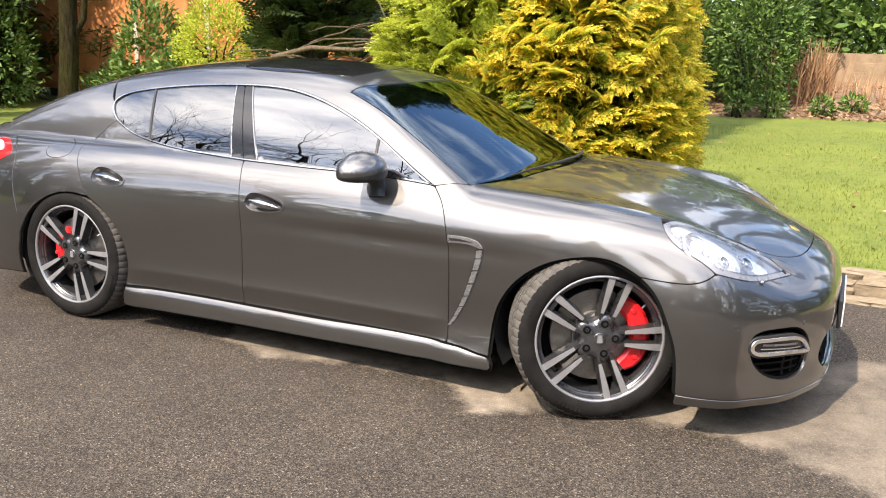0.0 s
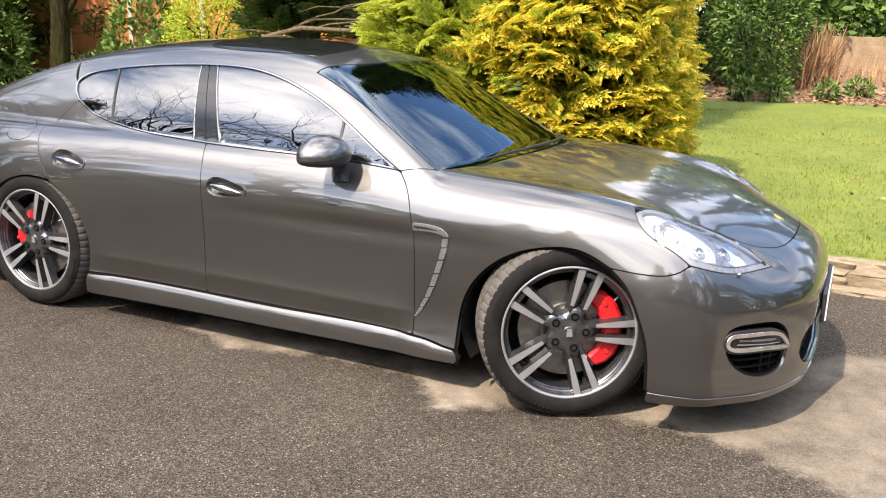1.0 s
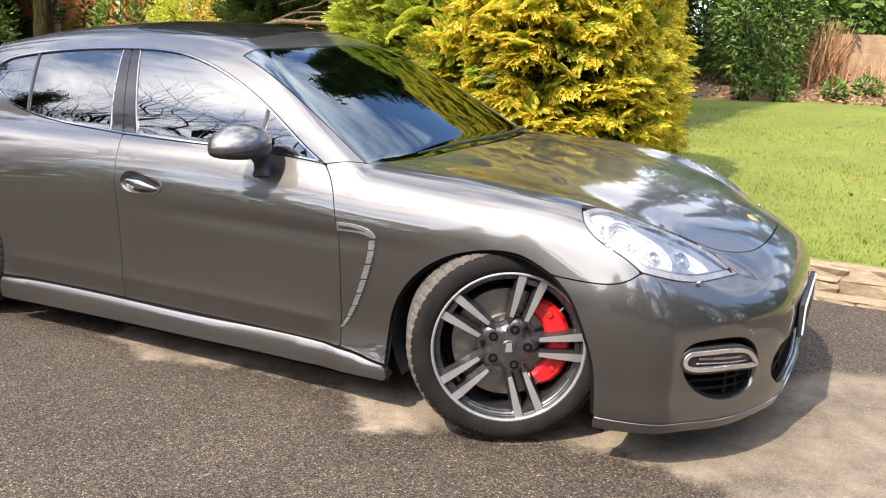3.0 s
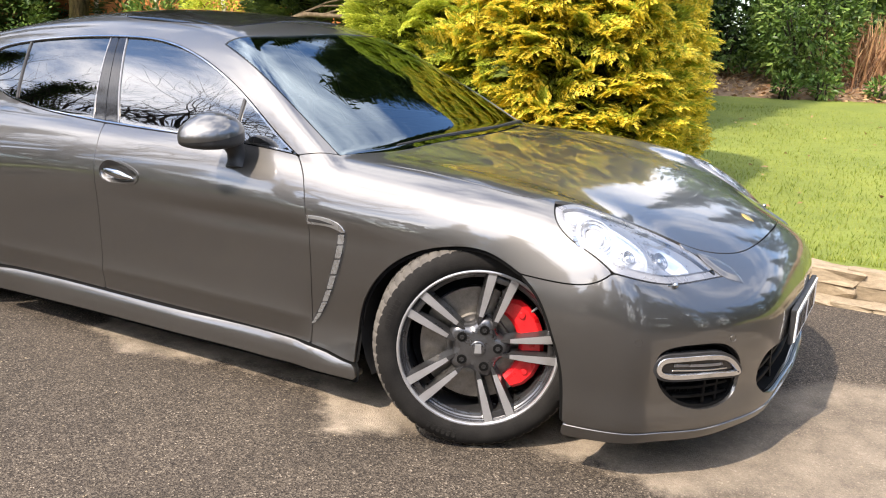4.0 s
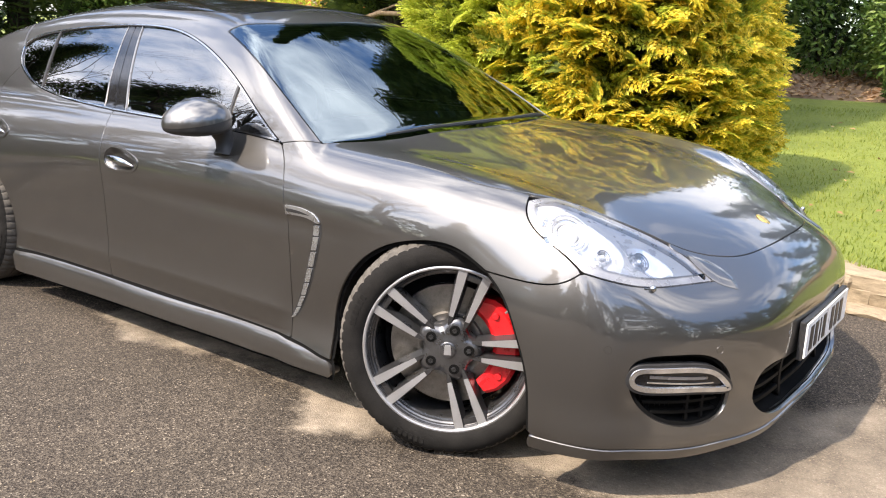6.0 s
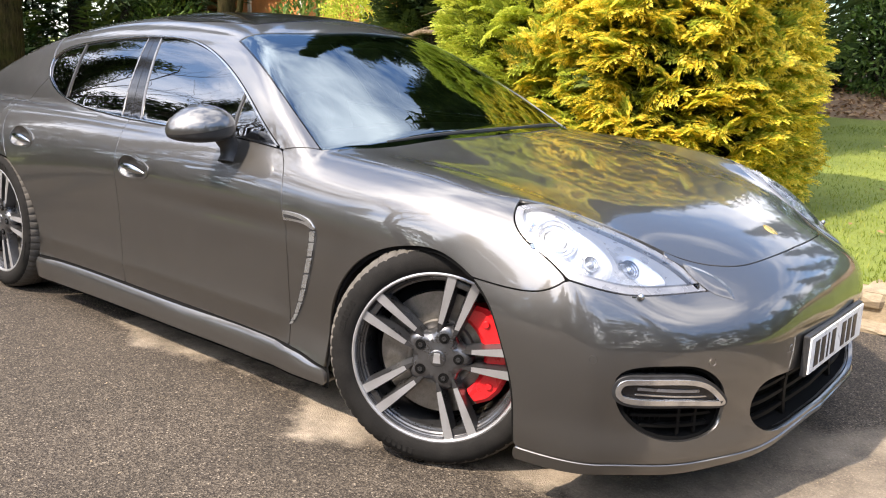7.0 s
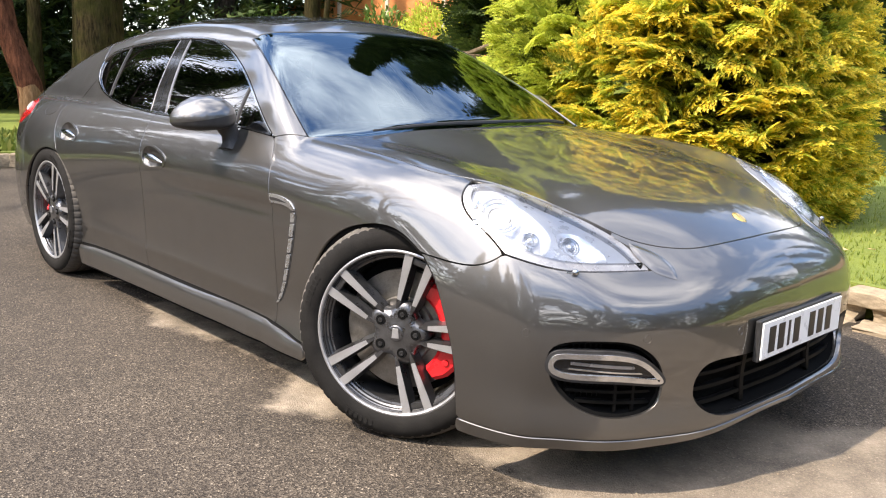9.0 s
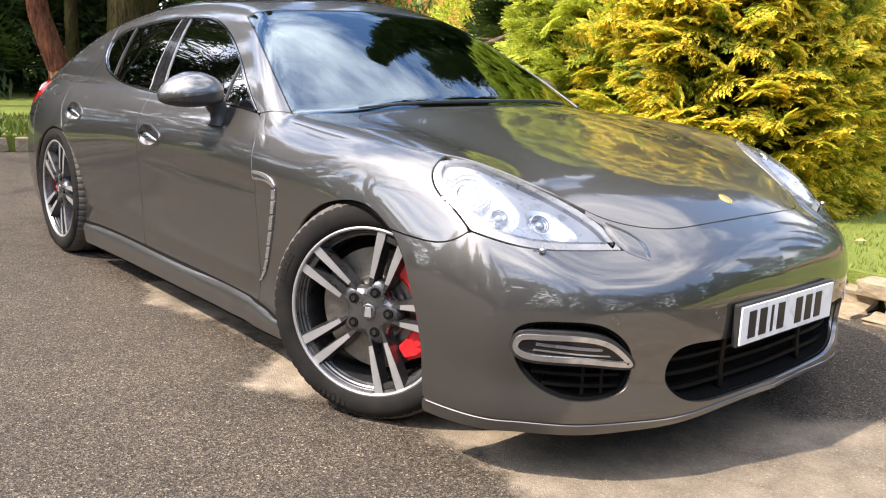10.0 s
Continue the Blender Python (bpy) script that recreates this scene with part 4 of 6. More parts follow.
def wheel(x, y, width, steer, camber, spin, side):
    """A twin five-spoke alloy wheel; side 1 for the near flank, its outer face towards minus y."""
    w = new("wheel")
    w.parent = car
    w.matrix_basis = pose(x, y, HUB, 0, 0, steer) @ pose(0, 0, 0, camber * side, 0, 0) @ pose(0, 0, 0, 0, 0, 0 if side == 1 else 180)
    tagged(w, "five twin-spoke alloy wheel, machined faces on dark grey", "")
    h = width
    pro = [(.2635, .006), (.272, -.004), (.290, -.012), (.312, -.013), (.330, -.006), (.340, .004), (.3475, .016), (.3525, .030)]
    for g in (.062, .100, .138, .176):
        c = g * h / .24
        pro += [(.3565, c - .004), (.3565, c), (.349, c + .001), (.349, c + .009), (.3565, c + .010)]
    pro += [(.3525, h - .03), (.3475, h - .016), (.330, h + .006), (.300, h + .012), (.262, h - .004), (.255, h - .01), (.255, .01), (.262, .006)]
    sip = lambda i, k: -0.0045 if (5 <= i <= 9 and k % 5 == 0) else (-0.0025 if 9 < i < 27 and k % 5 == 2 and i % 5 != 0 else 0.0)
    tyre = part("tyre", lathe(pro[30:] + pro[:6], 300, lambda i, k: sip(5, k) if i == 11 else 0.0), RUBBER, w, "worn black low-profile tyre", 35)
    part("tread", lathe(pro[5:31], 300, lambda i, k: sip(i + 5, k) if i < 25 else 0.0), TREAD, tyre, "dusty grey grooved tread", 35)
    part("rim", lathe([(.266, .014), (.2715, .004), (.2715, -.002), (.266, -.004), (.2615, -.002), (.2595, .004)], 120), ALLOY, w, "silver rim edge", 40)
    part("rim_ledge", lathe([(.2597, .0035), (.256, .010), (.252, .014), (.2505, .022), (.246, .026), (.2445, .034), (.239, .036)], 120), HUB_GREY, w, "grey stepped rim ledge", 30)
    part("rim_barrel", lathe([(.239, .036), (.236, .045), (.232, .10), (.232, h - .03), (.24, h - .02), (.262, h - .012), (.262, h - .004)], 120), ALLOY_DARK, w, "dark grey inner barrel", 30)
    part("brake_disc", lathe([(.075, .070), (.085, .060), (.105, .058), (.108, .075), (.195, .075), (.195, .105), (.10, .105)], 72), STEEL, w, "steel brake disc", 40)
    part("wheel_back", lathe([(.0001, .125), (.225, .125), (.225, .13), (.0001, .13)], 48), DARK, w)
    star = lambda k: math.cos(5 * (2 * math.pi * k / 160 - radians(spin)))
    part("hub", lathe([(.0001, .006), (.030, .006), (.036, .008), (.046, .009), (.060, .010), (.074, .012), (.086, .017), (.094, .028), (.097, .050), (.085, .07), (.0001, .07)], 160, lambda i, k: (0.014 * star(k) if 5 <= i <= 8 else 0.0)), HUB_GREY, w, "", 45)
    part("centre_cap", lathe([(.0001, .002), (.022, .0025), (.026, .004), (.028, .007), (.028, .012)], 40), HUB_GREY, w, "silver centre cap", 40)
    bm = bmesh.new()
    box(bm, (.024, .003, .032), pose(0, .002, .001), 0.001, 0.8)
    part("cap_badge", bm, ALLOY, w, "bright shield badge")
    for k in range(5):
        a = radians(spin + 72 * k)
        m = Matrix.Rotation(-a, 4, "Y")
        for s in (-1, 1):
            # dark body of a spoke, and its bright machined face
            bm, fm = bmesh.new(), bmesh.new()
            rings, flats = [], []
            for t in np.linspace(0, 1, 7):
                r = .074 + .190 * t
                off = s * (.0245 + .0145 * t)
                half = .0040 + .0112 * min(1.0, t * 1.15) ** .6 if t > 0.1 else .003
                d = .0135 - .006 * math.sin(t * math.pi * 0.55) - .003 * t
                back = d + .045 - .012 * t
                rings.append([bm.verts.new(m @ Vector((r, yy, off + zz))) for zz, yy in ((-half, d), (half, d), (half + .008, back), (-half - .008, back))])
                if t > 0.12:
                    g = half - .0012
                    flats.append([fm.verts.new(m @ Vector((r, yy, off + zz))) for zz, yy in ((-g, d - .0016), (g, d - .0016), (g, d + .002), (-g, d + .002))])
            for mesh, rr in ((bm, rings), (fm, flats)):
                for p, q in zip(rr, rr[1:]):
                    for j in range(4):
                        mesh.faces.new((p[j], p[(j + 1) % 4], q[(j + 1) % 4], q[j]))
                mesh.faces.new(rr[0])
                mesh.faces.new(rr[-1][::-1])
            spoke = part("spoke", bm, ALLOY_DARK, w, "", 30)
            part("spoke_face", fm, ALLOY, w, "bright machined spoke face", 30)
        # flat disc with the shade of a bolt hole put into its colour
        bm = lathe([(.0001, .0075), (.0135, .0075), (.0145, .0075), (.0155, .0065), (.0165, .008), (.0165, .014)], 20)
        bm.transform(Matrix.Rotation(-a, 4, "Y") @ Matrix.Translation((.066, 0, 0)))
        seat_ring = part("bolt_hole_shade", bm, DARK, w, "near-black disc coloured as the shade of a bolt hole", 40)
        bm = lathe([(.0001, .0065), (.004, .0065), (.0045, .004), (.0075, .004), (.0085, .006), (.0085, .012)], 6)
        bm.transform(Matrix.Rotation(-a, 4, "Y") @ Matrix.Translation((.066, 0, 0)))
        part("wheel_bolt", bm, ALLOY_DARK, w, "", 40)
        # web between spoke pair and rim
        bm = bmesh.new()
        box(bm, (.02, .028, .085), Matrix.Rotation(-a, 4, "Y") @ pose(.241, .024, 0), 0.004)
        part("spoke_foot", bm, ALLOY_DARK, w, "", 30)
    bm = bmesh.new()
    tube(bm, [(.236 * math.cos(radians(spin + 36)), .028, .236 * math.sin(radians(spin + 36))), (.215 * math.cos(radians(spin + 36)), .020, .215 * math.sin(radians(spin + 36)))], (.004, .004), 8)
    part("valve", bm, ALLOY, w, "", 40)
    # raised bars for the lettering of the side wall
    for a0 in (60, 150, 240, 330):
        for k in range(6):
            a = radians(a0 + k * 3.4)
            bm = bmesh.new()
            box(bm, (.017, .0016, .011), Matrix.Rotation(-a, 4, "Y") @ pose(.310, -.0135, 0), 0)
            part("sidewall_mark", bm, RUBBER, w)
    # caliper grips the disc and does not turn with the wheel
    bm = bmesh.new()
    arc = [radians(-50 + 110 * i / 10) for i in range(11)] if x > 1 else [radians(118 + 84 * i / 10) for i in range(11)]
    rings = []
    for i, a in enumerate(arc):
        e = 1 - abs(i / 5 - 1) ** 4 * 0.35
        r0, r1 = (.138, .138 + .084 * e) if x > 1 else (.112, .112 + .062 * e)
        rings.append([bm.verts.new((r * math.cos(a), yy, r * math.sin(a))) for r, yy in ((r0, .052), (r0 + .012, .040), (r1 - .014, .040), (r1, .052), (r1, .115), (r0, .115))])
    for p, q in zip(rings, rings[1:]):
        for j in range(6):
            bm.faces.new((p[j], p[(j + 1) % 6], q[(j + 1) % 6], q[j]))
    bm.faces.new(rings[0])
    bm.faces.new(rings[-1][::-1])
    part("brake_caliper", bm, CALIPER, w, "bright red brake caliper", 35)
    for i in (2, 8):
        bm = lathe([(.0001, .034), (.009, .034), (.011, .036), (.012, .042)], 14)
        bm.transform(Matrix.Translation(((r0 + .042) * math.cos(arc[i]), 0, (r0 + .042) * math.sin(arc[i]))))
        part("caliper_bolt", bm, CALIPER, w, "", 40)
    return w


wheel(AXLE_F + .002, -.896, .235, 28, -2.5, 1, 1)
wheel(AXLE_R, -.947, .275, 0, -1.2, -2, 1)
wheel(AXLE_F - .012, .895, .235, 28, -2.0, 20, -1)
wheel(AXLE_R, .947, .275, 0, -1.2, 30, -1)

# wheel housings, floor and lining
for x, sgn in ((AXLE_F - .04, -1), (AXLE_F - .04, 1), (AXLE_R - .01, -1), (AXLE_R - .01, 1)):
    bm = bmesh.new()
    rows = []
    for k in range(25):
        a = radians(-28 + 236 * k / 24)
        rows.append([bm.verts.new((x + .425 * math.cos(a), sgn * yy, .345 + .375 * math.sin(a))) for yy in (.90, .45)])
    for p, q in zip(rows, rows[1:]):
        bm.faces.new((p[0], p[1], q[1], q[0]))
    bm.faces.new([r[1] for r in rows])
    part("wheel_housing", bm, BLACK, car, "dark wheel arch liner", 60)
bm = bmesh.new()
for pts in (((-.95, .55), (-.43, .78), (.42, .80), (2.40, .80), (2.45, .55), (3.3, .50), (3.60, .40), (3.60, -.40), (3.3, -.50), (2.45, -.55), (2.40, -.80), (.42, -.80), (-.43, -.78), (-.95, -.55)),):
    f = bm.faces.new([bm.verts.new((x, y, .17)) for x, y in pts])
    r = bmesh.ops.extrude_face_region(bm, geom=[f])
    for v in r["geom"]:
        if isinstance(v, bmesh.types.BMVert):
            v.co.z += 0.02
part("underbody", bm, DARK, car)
# long dark box fills the hollow from nose to cabin
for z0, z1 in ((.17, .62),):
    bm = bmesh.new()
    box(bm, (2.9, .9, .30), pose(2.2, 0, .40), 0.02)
    part("inner_block", bm, DARK, car)
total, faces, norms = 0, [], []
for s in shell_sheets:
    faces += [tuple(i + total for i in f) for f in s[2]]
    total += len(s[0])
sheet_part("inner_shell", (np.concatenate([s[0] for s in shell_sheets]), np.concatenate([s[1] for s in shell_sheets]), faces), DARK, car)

# door mirrors
for sgn, door in zip((1, -1), doors["front_door"]):
    def mirror_head(low):
        bm = bmesh.new()
        bmesh.ops.create_uvsphere(bm, u_segments=40, v_segments=24, radius=1)
        for v in bm.verts:
            p = v.co
            y, z = p.y, p.z
            taper = 1.0 - 0.25 * max(0.0, -y) ** 2
            x = p.x * (0.115 if p.x > 0 else 0.075)
            v.co = Vector((x + 0.02 * y, y * 0.122, (abs(z) ** (.95 if z > 0 else .45)) * (1 if z > 0 else -1) * (0.086 if z > 0 else 0.050) * taper))
        bmesh.ops.bisect_plane(bm, geom=list(bm.verts) + list(bm.edges) + list(bm.faces), plane_co=(-0.058, 0, 0), plane_no=(1, 0, 0), clear_inner=True)
        bmesh.ops.bisect_plane(bm, geom=list(bm.verts) + list(bm.edges) + list(bm.faces), plane_co=(0, 0, 0.004), plane_no=(0, -0.12, 1), clear_outer=low, clear_inner=not low)
        for v in bm.verts:
            if low:
                v.co *= 0.985
            v.co = Vector((1.815 + v.co.x, sgn * (-.960 + v.co.y), .970 + v.co.z + v.co.y * 0.05))
        return bm
    head = part("door_mirror", mirror_head(False), PAINT, door, "body-coloured door mirror on a black foot", 50)
    part("mirror_base", mirror_head(True), BLACK, head, "", 50)
    bm = bmesh.new()
    tube(bm, [(1.845, -.872 * sgn, .935), (1.850, -.862 * sgn, .905), (1.855, -.858 * sgn, .870), (1.858, -.868 * sgn, .842)], (.042, .034, .037, .042), 16)
    part("mirror_foot", bm, BLACK, head, "", 50)
    bm = bmesh.new()
    bmesh.ops.create_circle(bm, cap_ends=True, segments=40, radius=1, matrix=Matrix.LocRotScale((1.760, -.960 * sgn, .975), Euler((0, radians(90), 0)), (.055, .104, 1)))
    part("mirror_glass", bm, CHROME, head, "")

# cabin
bm = bmesh.new()
prof = [(2.42, .86), (2.28, .93), (2.05, .955), (1.82, .94), (1.72, .86), (1.75, .60), (2.3, .45)]
rows = [[bm.verts.new((x, y, z - .03 * (y / .7) ** 2)) for x, z in prof] for y in np.linspace(-.70, .70, 9)]
for p, q in zip(rows, rows[1:]):
    for i in range(len(prof) - 1):
        bm.faces.new((p[i], p[i + 1], q[i + 1], q[i]))
part("dashboard", bm, LEATHER, car, "dark dashboard", 40)
bm = bmesh.new()
for k in range(32):
    a, b = 2 * math.pi * k / 32, 2 * math.pi * (k + 1) / 32
    for c in range(8):
        u, v = 2 * math.pi * c / 8, 2 * math.pi * (c + 1) / 8
        bm.faces.new([bm.verts.new(((.185 + .015 * math.cos(t)) * math.cos(s), (.185 + .015 * math.cos(t)) * math.sin(s), .015 * math.sin(t))) for s, t in ((a, u), (b, u), (b, v), (a, v))])
bmesh.ops.remove_doubles(bm, verts=bm.verts, dist=1e-4)
box(bm, (.36, .05, .02), pose(0, 0, -.005), 0.006)
box(bm, (.11, .13, .04), pose(0, 0, 0), 0.015)
bm.transform(pose(1.66, -.37, .93, 0, -66, 0))
part("steering_wheel", bm, LEATHER, car, "black leather steering wheel", 40)
for x, y in ((1.15, -.37), (1.15, .37), (.25, -.35), (.25, .35)):
    seat = new("seat")
    seat.parent = car
    seat.location = (x, y, .30)
    tagged(seat, "black leather sports seat")
    for name, size, m in (("seat_cushion", (.52, .50, .16), pose(.12, 0, .20, 0, -8, 0)), ("seat_back", (.14, .50, .62), pose(-.20, 0, .50, 0, -20, 0)), ("headrest", (.10, .26, .17), pose(-.34, 0, .86, 0, -16, 0))):
        bm = bmesh.new()
        box(bm, size, m, 0.045, 0.9)
        part(name, bm, LEATHER, seat, "", 60)
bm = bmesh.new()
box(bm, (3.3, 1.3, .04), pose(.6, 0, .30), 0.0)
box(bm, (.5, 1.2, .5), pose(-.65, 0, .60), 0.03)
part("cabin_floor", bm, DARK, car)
bm = bmesh.new()
box(bm, (.03, .22, .065), pose(1.66, 0, 1.235, 0, 15, 0), 0.012)
part("rear_view_mirror", bm, BLACK, car, "", 40)
# ---------------------------------------------------------------- ground, lawn, edging
def value_curve(nt, source, lo, hi, stops, out_lo, out_hi):
    """A smooth function of a coordinate, for the edge of the tan ground patch."""
    r = add(nt, "ShaderNodeMapRange", From_Min=lo, From_Max=hi)
    nt.links.new(source, r.inputs[0])
    c = ramp(nt, r.outputs[0], *[((x - lo) / (hi - lo), ((y - out_lo) / (out_hi - out_lo),) * 3) for x, y in stops])
    o = add(nt, "ShaderNodeMapRange", To_Min=out_lo, To_Max=out_hi)
    nt.links.new(c, o.inputs[0])
    return o.outputs[0]


def math_node(nt, op, a, b=None, c=None, clamp=False):
    n = nt.nodes.new("ShaderNodeMath")
    n.operation, n.use_clamp = op, clamp
    for i, v in enumerate((a, b, c)):
        if v is None:
            continue
        if isinstance(v, (int, float)):
            n.inputs[i].default_value = v
        else:
            nt.links.new(v, n.inputs[i])
    return n.outputs[0]


def mix_colour(nt, fac, a, b):
    n = nt.nodes.new("ShaderNodeMix")
    n.data_type = "RGBA"
    for i, v in ((0, fac), (6, a), (7, b)):
        if isinstance(v, (tuple, list)):
            n.inputs[i].default_value = (*v, 1)
        elif isinstance(v, (int, float)):
            n.inputs[i].default_value = v
        else:
            nt.links.new(v, n.inputs[i])
    return n.outputs[2]


def asphalt():
    m, nt, b = nodes("worn_asphalt")
    c = object_coords(nt)
    sep = nt.nodes.new("ShaderNodeSeparateXYZ")
    nt.links.new(c, sep.inputs[0])
    wob = noise_of(nt, 7.0, 6, c, 0.65)
    wob2 = noise_of(nt, 1.3, 4, c)
    x, y = sep.outputs[0], sep.outputs[1]
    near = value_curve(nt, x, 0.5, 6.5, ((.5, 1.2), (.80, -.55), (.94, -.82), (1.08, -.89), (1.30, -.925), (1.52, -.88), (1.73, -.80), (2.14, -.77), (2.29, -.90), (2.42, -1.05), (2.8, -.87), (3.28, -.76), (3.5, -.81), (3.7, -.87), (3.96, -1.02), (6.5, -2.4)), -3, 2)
    # far edge follows the car's shadow border, putting some shade into the colour
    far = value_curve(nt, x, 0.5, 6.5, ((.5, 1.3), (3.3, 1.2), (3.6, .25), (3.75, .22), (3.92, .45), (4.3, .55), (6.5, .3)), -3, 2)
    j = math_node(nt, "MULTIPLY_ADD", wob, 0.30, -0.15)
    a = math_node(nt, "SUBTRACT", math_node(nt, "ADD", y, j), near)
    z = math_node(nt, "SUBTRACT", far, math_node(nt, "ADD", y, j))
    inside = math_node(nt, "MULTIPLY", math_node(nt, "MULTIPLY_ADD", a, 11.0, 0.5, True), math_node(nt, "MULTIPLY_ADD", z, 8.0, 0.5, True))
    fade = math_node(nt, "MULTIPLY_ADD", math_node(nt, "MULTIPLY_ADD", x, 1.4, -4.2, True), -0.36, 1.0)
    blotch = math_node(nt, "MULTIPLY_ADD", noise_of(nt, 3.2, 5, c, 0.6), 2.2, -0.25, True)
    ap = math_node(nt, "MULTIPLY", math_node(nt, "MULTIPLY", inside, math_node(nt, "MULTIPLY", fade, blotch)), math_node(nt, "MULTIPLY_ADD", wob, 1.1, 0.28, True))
    # stone chips
    chip = add(nt, "ShaderNodeTexVoronoi", Scale=200.0)
    nt.links.new(c, chip.inputs["Vector"])
    tone = nt.nodes.new("ShaderNodeSeparateColor")
    nt.links.new(chip.outputs["Color"], tone.inputs[0])
    chips = ramp(nt, tone.outputs[0], (0.0, (.014, .011, .0085)), (0.40, (.041, .034, .027)), (0.75, (.080, .068, .054)), (0.96, (.118, .102, .083)), (1.0, (.25, .22, .18)))
    stain = ramp(nt, math_node(nt, "MULTIPLY_ADD", wob2, 0.6, math_node(nt, "MULTIPLY", wob, 0.4)), (0.32, (.70, .66, .62)), (0.72, (1.32, 1.25, 1.16)))
    dark = nt.nodes.new("ShaderNodeMix")
    dark.data_type, dark.blend_type = "RGBA", "MULTIPLY"
    dark.inputs[0].default_value = 1.0
    nt.links.new(chips, dark.inputs[6])
    nt.links.new(stain, dark.inputs[7])
    fine = noise_of(nt, 90, 5, c, 0.7)
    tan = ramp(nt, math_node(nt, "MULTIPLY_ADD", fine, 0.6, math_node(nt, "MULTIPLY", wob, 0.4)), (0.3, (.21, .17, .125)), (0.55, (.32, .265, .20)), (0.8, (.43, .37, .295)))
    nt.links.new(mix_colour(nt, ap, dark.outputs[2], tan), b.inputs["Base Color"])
    b.inputs["Roughness"].default_value = 0.85
    b.inputs["Specular IOR Level"].default_value = 0.35
    h = math_node(nt, "ADD", chip.outputs["Distance"], math_node(nt, "MULTIPLY", fine, 0.5))
    bump(nt, b, h, 0.45, 0.006)
    return m


def grass_material(name, dark, light):
    m, nt, b = nodes(name)
    c = object_coords(nt)
    patchy, fine = noise_of(nt, 0.9, 5, c), noise_of(nt, 60, 4, c, 0.7)
    mid = noise_of(nt, 9, 4, c)
    t = math_node(nt, "MULTIPLY_ADD", fine, 0.35, math_node(nt, "MULTIPLY_ADD", patchy, 0.4, math_node(nt, "MULTIPLY", mid, 0.25)))
    nt.links.new(ramp(nt, t, (0.34, dark), (0.64, light), (0.82, (light[0] * 1.35, light[1] * 1.1, light[2] * 1.1))), b.inputs["Base Color"])
    b.inputs["Roughness"].default_value = 0.8
    bump(nt, b, fine, 0.7, 0.03)
    return m


def leaf_material(name, dark, light, tip=None, rough=0.5, thin=0.35):
    """Leaves that differ one from the next, and let some light through."""
    m, nt, b = nodes(name)
    geo = nt.nodes.new("ShaderNodeNewGeometry")
    c = object_coords(nt)
    t = math_node(nt, "MULTIPLY_ADD", geo.outputs["Random Per Island"], 0.55, math_node(nt, "MULTIPLY", noise_of(nt, 2.4, 4, c), 0.6))
    stops = [(0.25, dark), (0.62, light)] + ([(0.85, tip)] if tip else [])
    col = ramp(nt, t, *stops)
    nt.links.new(col, b.inputs["Base Color"])
    b.inputs["Roughness"].default_value = rough
    b.inputs["Specular IOR Level"].default_value = 0.3
    back = nt.nodes.new("ShaderNodeBsdfTranslucent")
    nt.links.new(col, back.inputs["Color"])
    mix = nt.nodes.new("ShaderNodeMixShader")
    mix.inputs[0].default_value = thin
    nt.links.new(b.outputs[0], mix.inputs[1])
    nt.links.new(back.outputs[0], mix.inputs[2])
    nt.links.new(mix.outputs[0], nt.nodes["Material Output"].inputs["Surface"])
    return m


def bark(name, dark, light, moss=None):
    m, nt, b = nodes(name)
    c = object_coords(nt)
    mp = nt.nodes.new("ShaderNodeMapping")
    mp.inputs["Scale"].default_value = (1, 1, 0.22)
    nt.links.new(c, mp.inputs[0])
    ridge = noise_of(nt, 22, 6, mp.outputs[0], 0.7)
    col = ramp(nt, ridge, (0.35, dark), (0.68, light))
    if moss:
        col = mix_colour(nt, math_node(nt, "MULTIPLY_ADD", noise_of(nt, 3, 4, c), 3.0, -1.25, True), col, moss)
    nt.links.new(col, b.inputs["Base Color"])
    b.inputs["Roughness"].default_value = 0.9
    b.inputs["Specular IOR Level"].default_value = 0.1
    bump(nt, b, ridge, 1.0, 0.09)
    return m


ASPHALT = asphalt()
LAWN = grass_material("lawn_grass", (.092, .132, .016), (.222, .258, .034))
BLADES = leaf_material("grass_blades", (.10, .145, .018), (.21, .26, .038), (.33, .34, .08), 0.6, 0.3)
VERGE = leaf_material("verge_blades", (.06, .10, .015), (.15, .20, .035), (.26, .26, .07), 0.6, 0.3)
GOLDEN = leaf_material("golden_conifer_leaf", (.44, .38, .04), (.88, .68, .065), (1.0, .84, .16), 0.5, 0.5)
# darker leaf copy: shade inside the crown put into the colour
INNER_SHADE = leaf_material("inner_shade_leaf", (.06, .09, .014), (.17, .21, .03), None, 0.6, 0.3)
FRESH = leaf_material("fresh_conifer_leaf", (.25, .33, .035), (.50, .57, .07), (.70, .70, .12), 0.5, 0.5)
LIME = leaf_material("lime_conifer_leaf", (.22, .29, .03), (.48, .53, .06), (.66, .64, .10), 0.5, 0.5)
# darkest leaf copy, coloured as the shaded gaps deep in the crown
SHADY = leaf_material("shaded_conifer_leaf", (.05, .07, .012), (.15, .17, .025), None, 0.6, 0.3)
PINE = leaf_material("dark_conifer_leaf", (.020, .038, .013), (.055, .088, .026), (.10, .13, .035), 0.6, 0.2)
LAUREL = leaf_material("laurel_leaf", (.045, .090, .018), (.125, .215, .042), (.25, .34, .085), 0.38, 0.25)
# evergreen leaf with the shade under the woods put into its colour
DARKENED_LEAF = leaf_material("darkened_leaf", (.010, .026, .007), (.034, .066, .016), (.07, .11, .03), 0.5, 0.2)
LITTER = surface("leaf_litter", (.10, .06, .035), (.30, .20, .12), 0.9, 0.0, 8, 60, 0.8)
